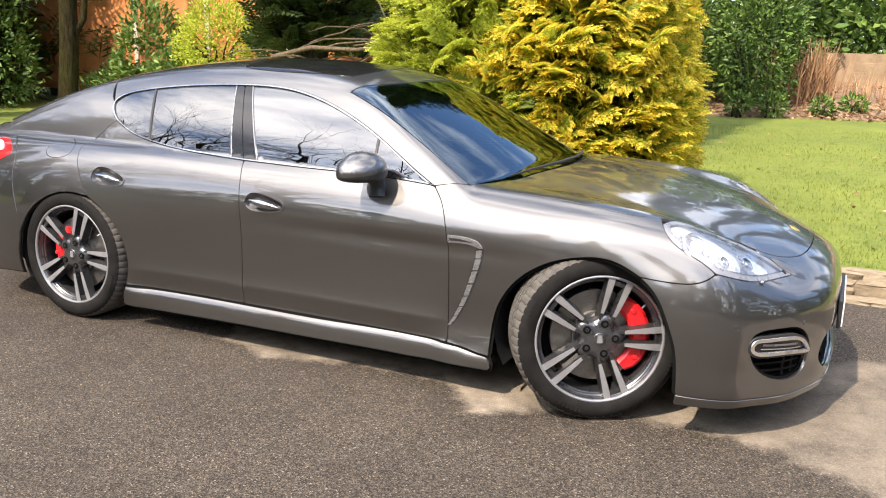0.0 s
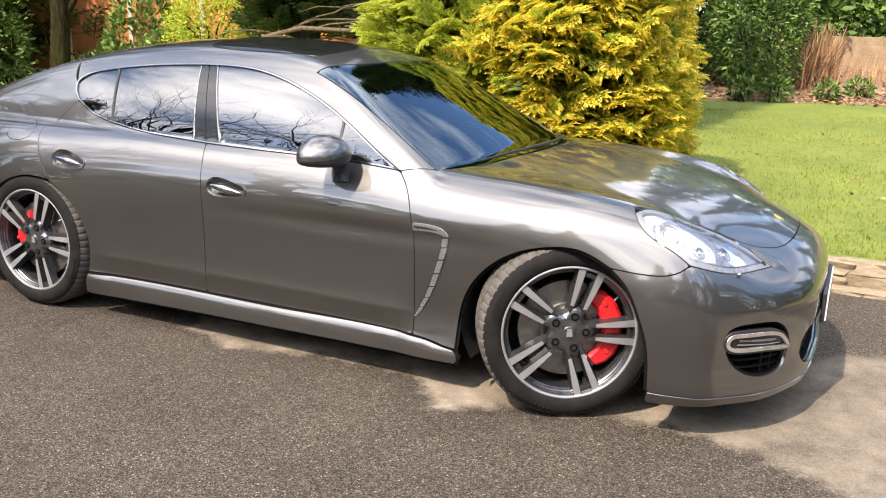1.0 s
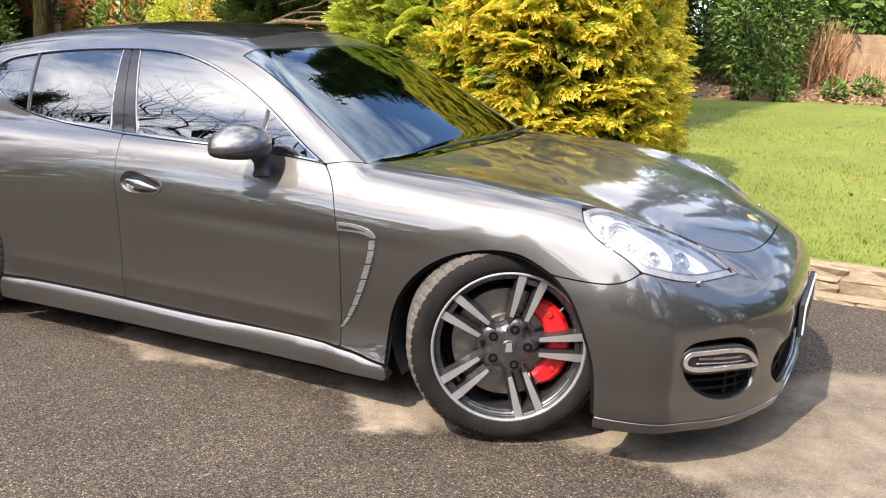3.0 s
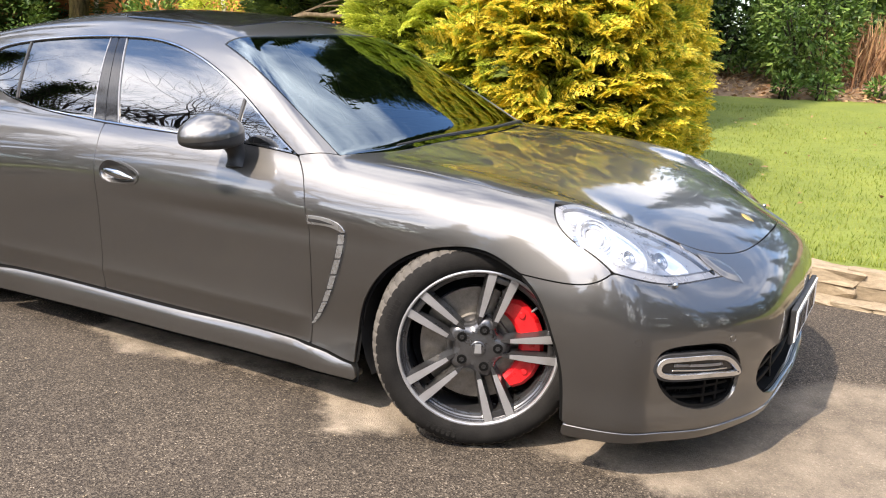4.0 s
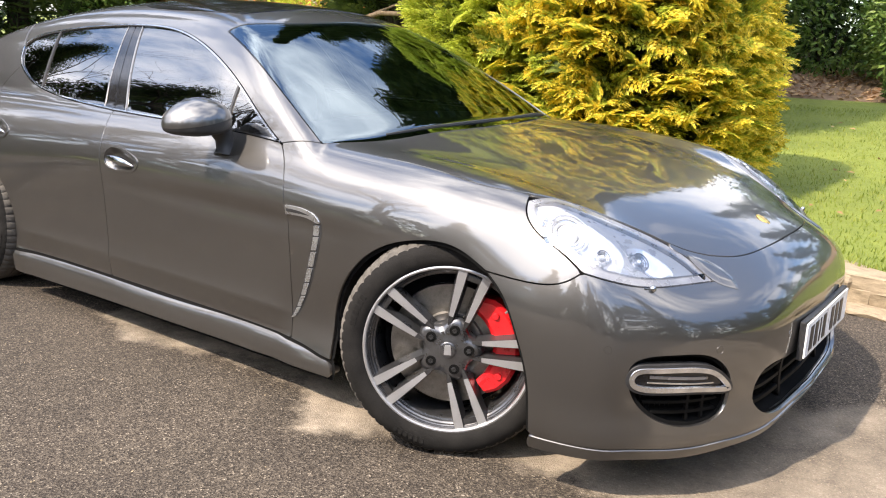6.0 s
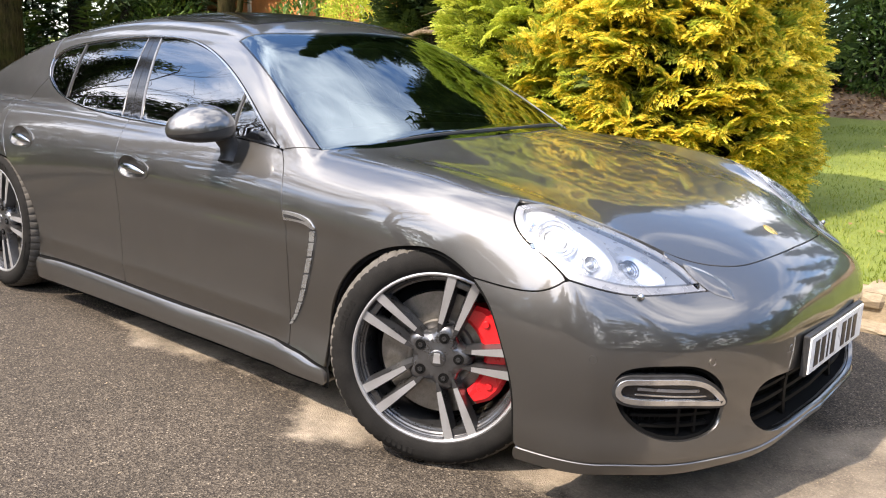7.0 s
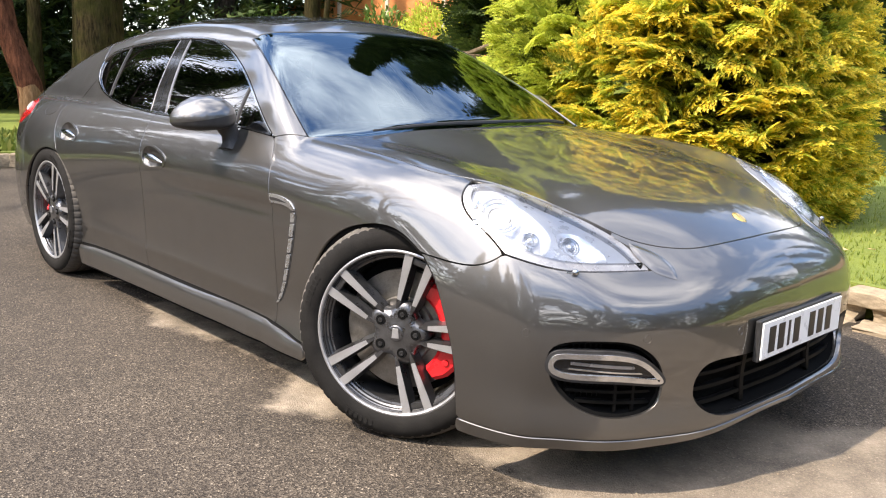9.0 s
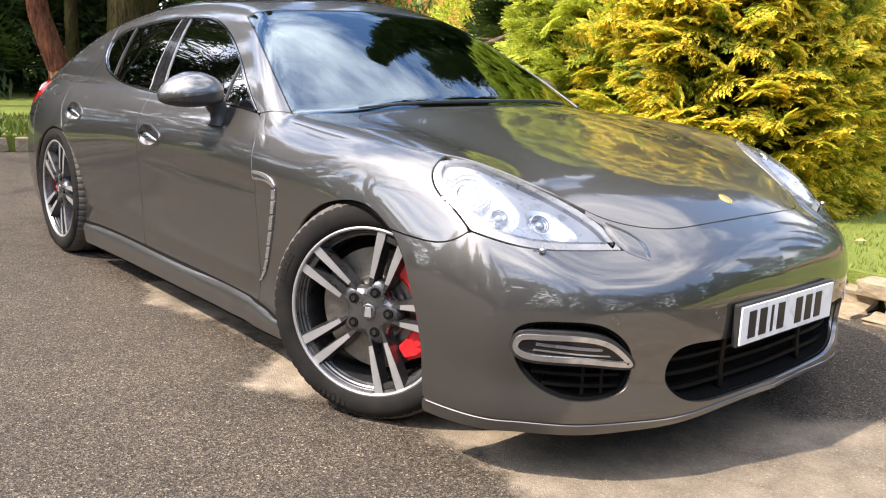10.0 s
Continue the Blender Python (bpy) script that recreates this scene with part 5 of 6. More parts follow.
DRY_STEM = leaf_material("dry_stem", (.20, .09, .045), (.42, .24, .12), (.55, .36, .2), 0.8, 0.2)
DEAD_LEAF = leaf_material("dead_leaf", (.16, .08, .04), (.36, .22, .11), (.5, .36, .2), 0.8, 0.2)
BARK_MOSSY = bark("mossy_bark", (.010, .008, .004), (.080, .060, .026), (.045, .048, .010))
BARK_RED = bark("red_bark", (.035, .013, .008), (.19, .075, .04))
BARK_TAN = bark("peeled_wood", (.14, .075, .035), (.34, .21, .11))
BARK_GREY = bark("grey_bark", (.028, .023, .018), (.085, .070, .055))
TWIG = bark("dry_twig", (.14, .10, .065), (.30, .23, .15))
STONE = surface("sandstone", (.15, .115, .072), (.34, .27, .18), 0.85, 0.0, 7, 70, 0.7)
FENCE_ORANGE = surface("stained_fence_wood", (.42, .15, .045), (.62, .25, .08), 0.75, 0.0, 5, 60, 0.5)
FENCE_GREY = surface("weathered_fence_wood", (.20, .135, .08), (.36, .26, .16), 0.85, 0.0, 5, 60, 0.5)

CONCRETE = surface("concrete_post", (.42, .38, .30), (.58, .53, .43), 0.85, 0.0, 9, 90, 0.5)
EDGE = [(26, 4.5), (12, 2.5), (7, 1.95), (4, 1.86), (3, 1.87), (0, 1.92), (-2.5, 1.75), (-4.2, 1.25), (-5.0, .45), (-5.2, -.4), (-5.5, -3), (-6.2, -8), (-9, -24)]
_s = np.arange(len(EDGE), dtype=float)
EX, EY = Curve(_s, [p[0] for p in EDGE]), Curve(_s, [p[1] for p in EDGE])
LAWN_Z = 0.17

# the drive, reaching out to the horizon
bm = bmesh.new()
bmesh.ops.create_grid(bm, x_segments=8, y_segments=8, size=400)
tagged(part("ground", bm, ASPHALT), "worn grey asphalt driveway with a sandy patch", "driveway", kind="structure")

# lawn sheet from the edging outwards, gently uneven
bm = bmesh.new()
rows = []
reach = (0.0, 0.25, 0.6, 1.1, 1.8, 2.8, 4.2, 6.5, 10, 16, 30, 80, 300)
for t in np.linspace(0, len(EDGE) - 1, 110):
    x, y = float(EX(t)), float(EY(t))
    w = min(1.0, max(0.0, (x + 5.2) / 3.0))
    q = (Vector((0.02 * (x - 1), 1.0)) * w + Vector((-1.0, max(-.3, min(1.5, 0.5 * (y + .5))))) * (1 - w)).normalized()
    row = [bm.verts.new((x, y, -.02))]
    for k, r in enumerate(reach):
        px, py = x + q.x * r, y + q.y * r
        z = LAWN_Z + (0.02 * noise.noise((px * .7, py * .7, 0)) if 0 < k else 0.0) + 0.012 * min(r, 12)
        row.append(bm.verts.new((px, py, z)))
    rows.append(row)
for p, q in zip(rows, rows[1:]):
    for i in range(len(reach)):
        bm.faces.new((p[i], p[i + 1], q[i + 1], q[i]))
lawn = tagged(part("lawn", bm, LAWN, None, "", 80), "short bright green lawn above a stone edging", "lawn", kind="structure")


def lawn_height(x, y):
    return LAWN_Z + 0.02 * noise.noise((x * .7, y * .7, 0)) + 0.012 * min(max(y - 1.9, 0), 12)


def scatter(name, verts, faces, places, material, parent=None):
    """Many copies of a small shape in one mesh; places are (n, 4, 4) poses."""
    v = np.asarray(verts, float)
    m = np.asarray(places)
    out = np.einsum("nij,kj->nki", m[:, :3, :3], v) + m[:, None, :3, 3]
    k = len(v)
    base = (np.arange(len(m)) * k)[:, None]
    tris = np.asarray(faces)
    idx = (tris[None] + base[:, :, None]).reshape(-1, tris.shape[1])
    me = bpy.data.meshes.new(name)
    me.vertices.add(len(m) * k)
    me.vertices.foreach_set("co", out.reshape(-1))
    me.loops.add(idx.size)
    me.loops.foreach_set("vertex_index", idx.reshape(-1))
    me.polygons.add(len(idx))
    me.polygons.foreach_set("loop_start", np.arange(len(idx)) * tris.shape[1])
    me.update(calc_edges=True)
    me.validate()
    me.materials.append(material)
    ob = new(name, me)
    ob.parent = parent
    return ob


def frames(pos, out, up, scale, roll=None):
    """Poses whose x axis points along out and whose z axis leans to up."""
    x = out / np.linalg.norm(out, axis=1, keepdims=True)
    y = np.cross(up, x)
    y /= np.maximum(np.linalg.norm(y, axis=1, keepdims=True), 1e-6)
    z = np.cross(x, y)
    if roll is not None:
        c, s = np.cos(roll)[:, None], np.sin(roll)[:, None]
        y, z = y * c + z * s, z * c - y * s
    m = np.zeros((len(pos), 4, 4))
    m[:, :3, 0], m[:, :3, 1], m[:, :3, 2], m[:, :3, 3] = x * scale[:, None], y * scale[:, None], z * scale[:, None], pos
    return m


rng = np.random.default_rng(5)

# blades of grass where the lawn is seen from near
n = 40000
px, py = rng.uniform(0.6, 8.5, n), 1.9 + 9.5 * rng.uniform(0, 1, n) ** 1.6
pos = np.stack([px, py, np.array([lawn_height(a, b) for a, b in zip(px, py)]) - 0.005], -1)
lean = np.stack([rng.normal(0, .35, n), rng.normal(0, .35, n), np.ones(n)], -1)
up = np.stack([np.cos(rng.uniform(0, 6.28, n)), np.sin(rng.uniform(0, 6.28, n)), np.zeros(n)], -1)
tagged(scatter("grass", [(0, -.10, 0), (0, .10, 0), (.55, .07, .04), (.55, -.07, .04), (1, 0, .16)], [(0, 1, 2), (0, 2, 3), (3, 2, 4)], frames(pos, lean, up, rng.uniform(.018, .045, n)), BLADES), "short mown grass blades", "grass", kind="stuff")
n = 5200
px, py = rng.uniform(-7.2, -5.1, n), rng.uniform(-2.2, 2.2, n)
pos = np.stack([px, py, np.full(n, LAWN_Z - 0.01)], -1)
lean = np.stack([rng.normal(0, .5, n), rng.normal(0, .5, n), np.ones(n)], -1)
up = np.stack([np.cos(rng.uniform(0, 6.28, n)), np.sin(rng.uniform(0, 6.28, n)), np.zeros(n)], -1)
tagged(scatter("verge_plants", [(0, -.16, 0), (0, .16, 0), (.55, .14, .04), (.55, -.14, .04), (1, 0, .2)], [(0, 1, 2), (0, 2, 3), (3, 2, 4)], frames(pos, lean, up, rng.uniform(.06, .16, n)), VERGE), "rough long grass and weeds on the verge", "grass", kind="stuff")

# stone edging: a dry wall of two courses along the lawn, single blocks along the verge
edging = thing("stone_edging", "low sandstone edging wall along the lawn", "edging", kind="structure")
shapes = []
for k in range(9):
    bm = bmesh.new()
    box(bm, (1, 1, 1), Matrix.Identity(4), 0.10)
    bmesh.ops.subdivide_edges(bm, edges=[e for e in bm.edges if e.calc_length() > .5], cuts=1)
    for v in bm.verts:
        v.co += Vector([0.11 * noise.noise((v.co + Vector((k * 7, i * 3, 0))) * 1.8) for i in range(3)])
    bmesh.ops.recalc_face_normals(bm, faces=bm.faces)
    me = bpy.data.meshes.new("stone")
    bm.to_mesh(me)
    bm.free()
    me.materials.append(STONE)
    shapes.append(me)
stones = random.Random(3)


def lay(t, length, depth, height, z, mesh, inward=0.0):
    x, y = float(EX(t)), float(EY(t))
    dx, dy = float(EX(t + .01) - EX(t - .01)), float(EY(t + .01) - EY(t - .01))
    a = math.atan2(dy, dx)
    nx, ny = math.sin(a), -math.cos(a)
    ob = new("stone", mesh)
    ob.parent = edging
    ob.matrix_basis = Matrix.LocRotScale((x + nx * inward, y + ny * inward, z), Euler((stones.uniform(-.04, .04), stones.uniform(-.03, .03), a + stones.uniform(-.05, .05) + (math.pi if stones.random() < .5 else 0))), (length, depth, height))


def step_of(t, metres):
    d = math.hypot(float(EX(t + .01) - EX(t)), float(EY(t + .01) - EY(t))) / .01
    return metres / max(d, .2)


for course, (z, h, lo, hi, depth) in enumerate(((0.045, .105, .22, .46, .24), (0.125, .085, .26, .55, .27))):
    t = 1.15 + 0.05 * course
    while t < 6.6:
        w = stones.uniform(lo, hi)
        lay(t + step_of(t, w / 2), w * 1.02, depth * stones.uniform(.9, 1.1), h * stones.uniform(.9, 1.08), z, stones.choice(shapes), stones.uniform(-.02, .02))
        t += step_of(t, w + .012)
t = 6.6
while t < 10.3:
    w = stones.uniform(.20, .27)
    lay(t + step_of(t, w / 2), w, .16, .155, .075, stones.choice(shapes), .02)
    t += step_of(t, w + .02)
# a paved strip of flat setts at the foot of the edging
t = 2.2
while t < 5.2:
    w = stones.uniform(.18, .30)
    lay(t + step_of(t, w / 2), w, .16, .03, .008, stones.choice(shapes), -.2)
    t += step_of(t, w + .015)

# ---------------------------------------------------------------- trees and shrubs
def spray_shape(pairs=9, sub=2, droop=0.22, curl=0.35):
    """A flat feathered conifer spray, one long: a stem with forward-swept side shoots that carry scales."""
    v, f = [], []

    def sliver(a, b, w, n=Vector((0, 0, 1))):
        d = (b - a)
        s = d.cross(n).normalized() * w
        i = len(v)
        v.extend([tuple(a), tuple(a + d * .45 + s), tuple(b), tuple(a + d * .45 - s)])
        f.extend([(i, i + 1, i + 2), (i, i + 2, i + 3)])

    stem = lambda t: Vector((t, 0, -droop * t * t + .10 * t))
    sliver(stem(0), stem(1.0), .018)
    for k in range(pairs):
        t = .10 + .84 * k / (pairs - 1)
        l = .40 * (1 - t) ** .7 + .09
        for s in (-1, 1):
            a = stem(t)
            d = Vector((.72, s * .78, -.12)).normalized()
            b = a + d * l + Vector((0, 0, -curl * l * l))
            sliver(a, b, .030)
            for q in range(1, sub + 1):
                c = a.lerp(b, q / (sub + 1.0))
                for w in (-1, 1):
                    e = (d + Vector((.35, w * .75 * (1 if s > 0 else -1), 0))).normalized()
                    sliver(c, c + e * l * .42 * (1 - .25 * q), .024)
    return v, f


SPRAY, SPRAY_SMALL = spray_shape(), spray_shape(6, 1)


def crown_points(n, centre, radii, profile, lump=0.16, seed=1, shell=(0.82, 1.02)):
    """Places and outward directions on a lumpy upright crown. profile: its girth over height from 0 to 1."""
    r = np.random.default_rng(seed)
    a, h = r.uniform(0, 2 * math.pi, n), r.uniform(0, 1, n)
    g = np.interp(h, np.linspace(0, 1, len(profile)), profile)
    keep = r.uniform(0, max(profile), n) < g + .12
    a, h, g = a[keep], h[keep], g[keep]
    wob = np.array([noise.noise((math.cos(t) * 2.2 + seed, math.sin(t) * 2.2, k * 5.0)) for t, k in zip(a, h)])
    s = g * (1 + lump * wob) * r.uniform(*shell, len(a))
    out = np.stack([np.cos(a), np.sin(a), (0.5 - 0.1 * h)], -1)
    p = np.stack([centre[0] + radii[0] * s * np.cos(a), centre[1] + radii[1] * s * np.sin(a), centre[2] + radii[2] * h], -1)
    return p, out, r


def conifer(name, label, centre, radii, profile, n, size, materials, seed, trunk=None, group="", foot=.3):
    tree = thing(name, label, "tree" if trunk else "shrub", group, at=(centre[0], centre[1], centre[2]))
    bm = bmesh.new()
    tube(bm, [(0, 0, -foot), (0.03, .02, radii[2] * .4), (0, 0, radii[2] * .93)], trunk or (.10, .07, .015), 10)
    part("trunk", bm, BARK_GREY, tree, "", 60)
    for i, (mat, count, shell, scale, shape) in enumerate(materials):
        p, out, r = crown_points(count, (0, 0, 0), radii, profile, 0.2, seed + i, shell)
        k = len(p)
        d = out + r.normal(0, .38, (k, 3))
        sizes = size * scale * r.uniform(.65, 1.25, k)
        upv = np.stack([r.normal(0, .45, k), r.normal(0, .45, k), np.ones(k)], -1)
        base = p - d / np.linalg.norm(d, axis=1, keepdims=True) * (sizes * .75)[:, None]
        scatter("foliage", shape[0], shape[1], frames(base, d, upv, sizes), mat, tree)
    return tree


ROUND = (.84, .98, 1.0, .98, .90, .76, .54, .20)


def branch_shape(seed, pairs=9):
    """A flat cypress branch, one long: fern-like fronds on both sides of a stem, hooked at their tips.
    Returns the lobes of its green heart and those of its golden rim."""
    r = random.Random(seed)
    heart, rim = ([], []), ([], [])

    def sliver(to, a, b, w, n):
        d = b - a
        side = d.cross(n).normalized() * w
        v, f = to
        i = len(v)
        v.extend([tuple(a), tuple(a + d * .5 + side), tuple(b), tuple(a + d * .5 - side)])
        f.extend([(i, i + 1, i + 2), (i, i + 2, i + 3)])

    stem = lambda t: Vector((t, .05 * math.sin(3 * t + seed), .10 * t - .20 * t * t))
    sliver(heart, stem(0), stem(.95), .012, Vector((0, 0, 1)))
    for k in range(2 * pairs + 1):
        s = (0 if k == 2 * pairs else 1 if k % 2 else -1)
        t = .12 + .82 * k / (2 * pairs)
        l = (.30 * (1 - t) ** .6 + .15) * r.uniform(.8, 1.2)
        d = Vector((.80, s * .62, r.uniform(-.10, .22))).normalized()
        n = Vector((r.uniform(-.3, .3), s * .25 + r.uniform(-.3, .3), 1)).normalized()
        hook = Vector((.10, s * .14, -.42 * r.uniform(.5, 1.2)))
        way = lambda q: stem(t) + d * (l * q) + hook * (l * q * q)
        for m in range(7):
            q = .12 + .80 * m / 6
            a = way(q)
            f = (way(q + .05) - a).normalized()
            o = f.cross(n).normalized()
            ll = l * (.34 * (1 - q) ** .5 + .10)
            for w in (-1, 1):
                e = (f * .75 + o * (w * .70) + n * r.uniform(-.05, .30)).normalized()
                tilt = (n + o * r.uniform(-.5, .5) + f * r.uniform(-.5, .3)).normalized()
                sliver(rim if q > .42 + r.uniform(-.15, .15) and t > .22 else heart, a, a + e * ll, ll * .19 + .004, tilt)
        sliver(rim, way(.80), way(1.12), l * .055, n)
    return heart, rim


BRANCHES = [branch_shape(k) for k in (1, 2, 3, 4)]


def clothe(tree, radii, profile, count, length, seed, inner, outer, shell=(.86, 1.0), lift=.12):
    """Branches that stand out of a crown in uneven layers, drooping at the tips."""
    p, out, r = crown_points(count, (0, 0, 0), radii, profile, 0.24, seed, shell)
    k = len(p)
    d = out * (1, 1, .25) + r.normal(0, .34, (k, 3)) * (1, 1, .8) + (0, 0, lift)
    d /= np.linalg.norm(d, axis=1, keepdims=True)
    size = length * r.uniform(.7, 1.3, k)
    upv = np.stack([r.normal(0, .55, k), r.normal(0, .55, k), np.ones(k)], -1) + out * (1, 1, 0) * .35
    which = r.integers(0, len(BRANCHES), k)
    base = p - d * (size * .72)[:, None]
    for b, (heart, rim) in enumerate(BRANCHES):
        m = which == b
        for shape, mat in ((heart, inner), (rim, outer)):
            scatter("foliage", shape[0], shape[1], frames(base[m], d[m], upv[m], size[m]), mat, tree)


GOLD_R, LIME_R = (.97, 1.10, 2.8), (.92, .95, 3.0)
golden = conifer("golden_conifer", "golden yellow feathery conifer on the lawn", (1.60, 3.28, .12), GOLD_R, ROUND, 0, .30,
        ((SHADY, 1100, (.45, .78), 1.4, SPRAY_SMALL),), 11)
clothe(golden, GOLD_R, ROUND, 800, .40, 77, INNER_SHADE, LIME, (.70, .86))
clothe(golden, GOLD_R, ROUND, 1600, .33, 78, LIME, GOLDEN)
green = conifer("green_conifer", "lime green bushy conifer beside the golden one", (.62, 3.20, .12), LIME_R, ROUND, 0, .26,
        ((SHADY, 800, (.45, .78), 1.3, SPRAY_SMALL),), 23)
clothe(green, LIME_R, ROUND, 420, .32, 81, INNER_SHADE, LIME, (.72, .88), .3)
clothe(green, LIME_R, ROUND, 1150, .27, 82, LIME, FRESH, (.86, 1.02), .35)
CONE = (.95, 1.0, .86, .70, .54, .38, .22, .05)
for i, (x, y, h, r) in enumerate(((-2.0, 10.8, 11, 2.6), (-6.8, 12.5, 13, 2.8), (-12.5, 6.0, 14, 3.0), (-13.5, 13.5, 14, 3.2))):
    conifer("tall_conifer", "tall dark green conifer behind the garden", (x, y, 1.3 if i < 2 else .5), (r, r, h), CONE, 0, 1.15,
            ((PINE, 600, (.3, .75), 1.0, SPRAY_SMALL), (PINE, 1500, (.75, 1.05), 1.0, SPRAY_SMALL)), 40 + i, (.22, .16, .03), "tall conifers")


conifer("tall_conifer", "dark conifer with low drooping boughs beside the fence", (-2.9, 5.75, 1.5), (.95, 1.0, 9), (.75, 1.0, .9, .74, .56, .4, .22, .05), 0, .62,
        ((PINE, 900, (.2, .75), 1.0, SPRAY), (PINE, 2200, (.7, 1.05), 1.0, SPRAY)), 58, (.24, .19, .03), "tall conifers", 1.5)
for i, (x, y, h, r) in enumerate(((-13.5, -3.4, 9, 2.2), (-12.8, 1.6, 11, 2.2), (-15.5, -.8, 12, 2.6), (-10.8, 8.6, 12, 2.2), (-1.2, 8.4, 9, 1.8), (.2, 6.9, 9, 1.1), (-4.4, 10.2, 12, 2.2), (-7.6, 10.6, 12, 2.2), (-10.2, 11.6, 12, 2.4), (-6.0, 10.0, 9, 1.6))):
    conifer("tall_conifer", "tall dark green conifer at the edge of the woods", (x, y, .6), (r, r, h), CONE, 0, 1.0,
            ((PINE, 500, (.3, .75), 1.0, SPRAY_SMALL), (PINE, 1300, (.75, 1.05), 1.0, SPRAY_SMALL)), 140 + i, (.2, .15, .03), "tall conifers", .7)
# the last four are unseen, added to darken the flank's low reflections
for i, (x, y, h, r) in enumerate(((4.5, 25, 12, 2.6), (8.5, 27, 15, 3.0), (12.5, 25, 12, 2.8), (17, 22, 14, 3.0), (20, 16, 12, 2.8), (1.0, 27, 14, 2.8), (22, 9, 11, 2.6), (1, -17, 9, 2.6), (5.5, -18, 10, 2.6), (11, -16, 10, 2.6), (-4, -18, 10, 2.8))):
    conifer("tall_conifer", "tall dark green conifer round the garden", (x, y, .6), (r, r, h), CONE, 0, 1.2,
            ((PINE, 350, (.3, .75), 1.0, SPRAY_SMALL), (PINE, 900, (.75, 1.05), 1.0, SPRAY_SMALL)), 160 + i, (.2, .15, .03), "tall conifers", .7)


def leafy_shrub(label, centre, radii, n, leaf, mat, seed, stems=7, foot=.1):
    """A broad-leaved shrub: stems and many single leaves with gaps between them."""
    s = thing("laurel_shrub", label, "shrub", "evergreen shrubs", at=centre)
    r = np.random.default_rng(seed)
    for k in range(stems):
        bm = bmesh.new()
        a = r.uniform(0, 6.28)
        tip = Vector((radii[0] * .7 * math.cos(a), radii[1] * .7 * math.sin(a), radii[2] * r.uniform(.7, 1.1)))
        tube(bm, [(0.1 * math.cos(a), .1 * math.sin(a), -foot), tip * .5 + Vector((0, 0, .1)), tip], (.025, .016, .006), 6)
        part("stem", bm, BARK_GREY, s, "", 60)
    d = r.normal(0, 1, (n, 3))
    d /= np.linalg.norm(d, axis=1, keepdims=True)
    wob = np.array([noise.noise(Vector(q) * 2.6 + Vector((seed, 0, 0))) for q in d])
    rad = (1 + .30 * wob) * r.uniform(.55, 1.03, n) ** .6
    p = d * np.array(radii) * rad[:, None] + (0, 0, radii[2] * .82)
    p[:, 2] = np.maximum(p[:, 2], .03)
    out = d + r.normal(0, .6, (n, 3)) + (0, 0, .15)
    upv = d * .6 + r.normal(0, .5, (n, 3)) + (0, 0, .7)
    shape = [(0, 0, 0), (.3, .19, .03), (.68, .17, .02), (1, 0, -.07), (.68, -.17, .02), (.3, -.19, .03)]
    scatter("leaves", shape, [(0, 1, 2), (0, 2, 3), (0, 3, 4), (0, 4, 5)], frames(p, out, upv, leaf * r.uniform(.7, 1.3, n)), mat, s)
    return s


leafy_shrub("glossy dark green laurel beside the lawn", (1.82, 14.3, .55), (.95, .85, 1.45), 5200, .12, LAUREL, 61)
leafy_shrub("glossy dark green laurel beside the lawn", (.2, 15.2, .5), (1.1, .9, 1.3), 3600, .13, LAUREL, 62)
leafy_shrub("dark evergreen shrub behind the bank", (-1.2, 15.6, .5), (1.5, 1.0, 1.6), 3200, .16, DARKENED_LEAF, 63)
leafy_shrub("dark evergreen shrub behind the bank", (.9, 17.0, .5), (1.8, 1.0, 1.9), 3600, .18, DARKENED_LEAF, 64)
for i, (x, y, rx, rz, k) in enumerate(((-6.45, 6.6, .45, 1.02, 2600), (-5.7, 6.5, .55, .62, 1900), (-7.2, 6.8, .6, .45, 1500), (-10.0, 6.3, 1.1, 1.05, 3000), (-4.6, 6.9, .35, .40, 700))):
    leafy_shrub("bright green evergreen shrub in front of the wooden fence", (x, y, .22), (rx, .7, rz), k, .10, LAUREL, 70 + i)
leafy_shrub("lime green rounded shrub in front of the wooden fence", (-4.95, 6.4, .9), (.66, .6, .62), 6500, .06, FRESH, 171, 9, .9)
# darkened shrubs stand in for the deep shade behind the bare branches
leafy_shrub("evergreen shrub below the conifers, leaves darkened for the shade there", (-1.7, 7.3, .3), (1.4, .8, 1.3), 2600, .12, DARKENED_LEAF, 172)
leafy_shrub("evergreen shrub below the conifers, leaves darkened for the shade there", (-.2, 7.0, .3), (1.2, .8, 1.2), 2200, .12, DARKENED_LEAF, 173)
for i, (x, y, h) in enumerate(((2.35, 13.35, .22), (1.75, 13.2, .2), (3.2, 13.9, .17), (3.75, 14.4, .2))):
    leafy_shrub("small green plant on the bank", (x, y, .38), (h * 1.2, h, h), 260, .10, LAUREL, 180 + i, 4)
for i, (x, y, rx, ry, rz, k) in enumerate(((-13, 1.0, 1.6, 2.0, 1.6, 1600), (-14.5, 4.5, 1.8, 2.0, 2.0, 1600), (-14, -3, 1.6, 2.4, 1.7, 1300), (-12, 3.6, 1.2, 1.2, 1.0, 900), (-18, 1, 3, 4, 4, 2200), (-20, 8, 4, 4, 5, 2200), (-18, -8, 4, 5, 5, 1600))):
    leafy_shrub("evergreen undergrowth below the trees, leaves darkened for canopy shade", (x, y, .25), (rx, ry, rz), k, .20 if i < 4 else .4, DARKENED_LEAF, 90 + i)
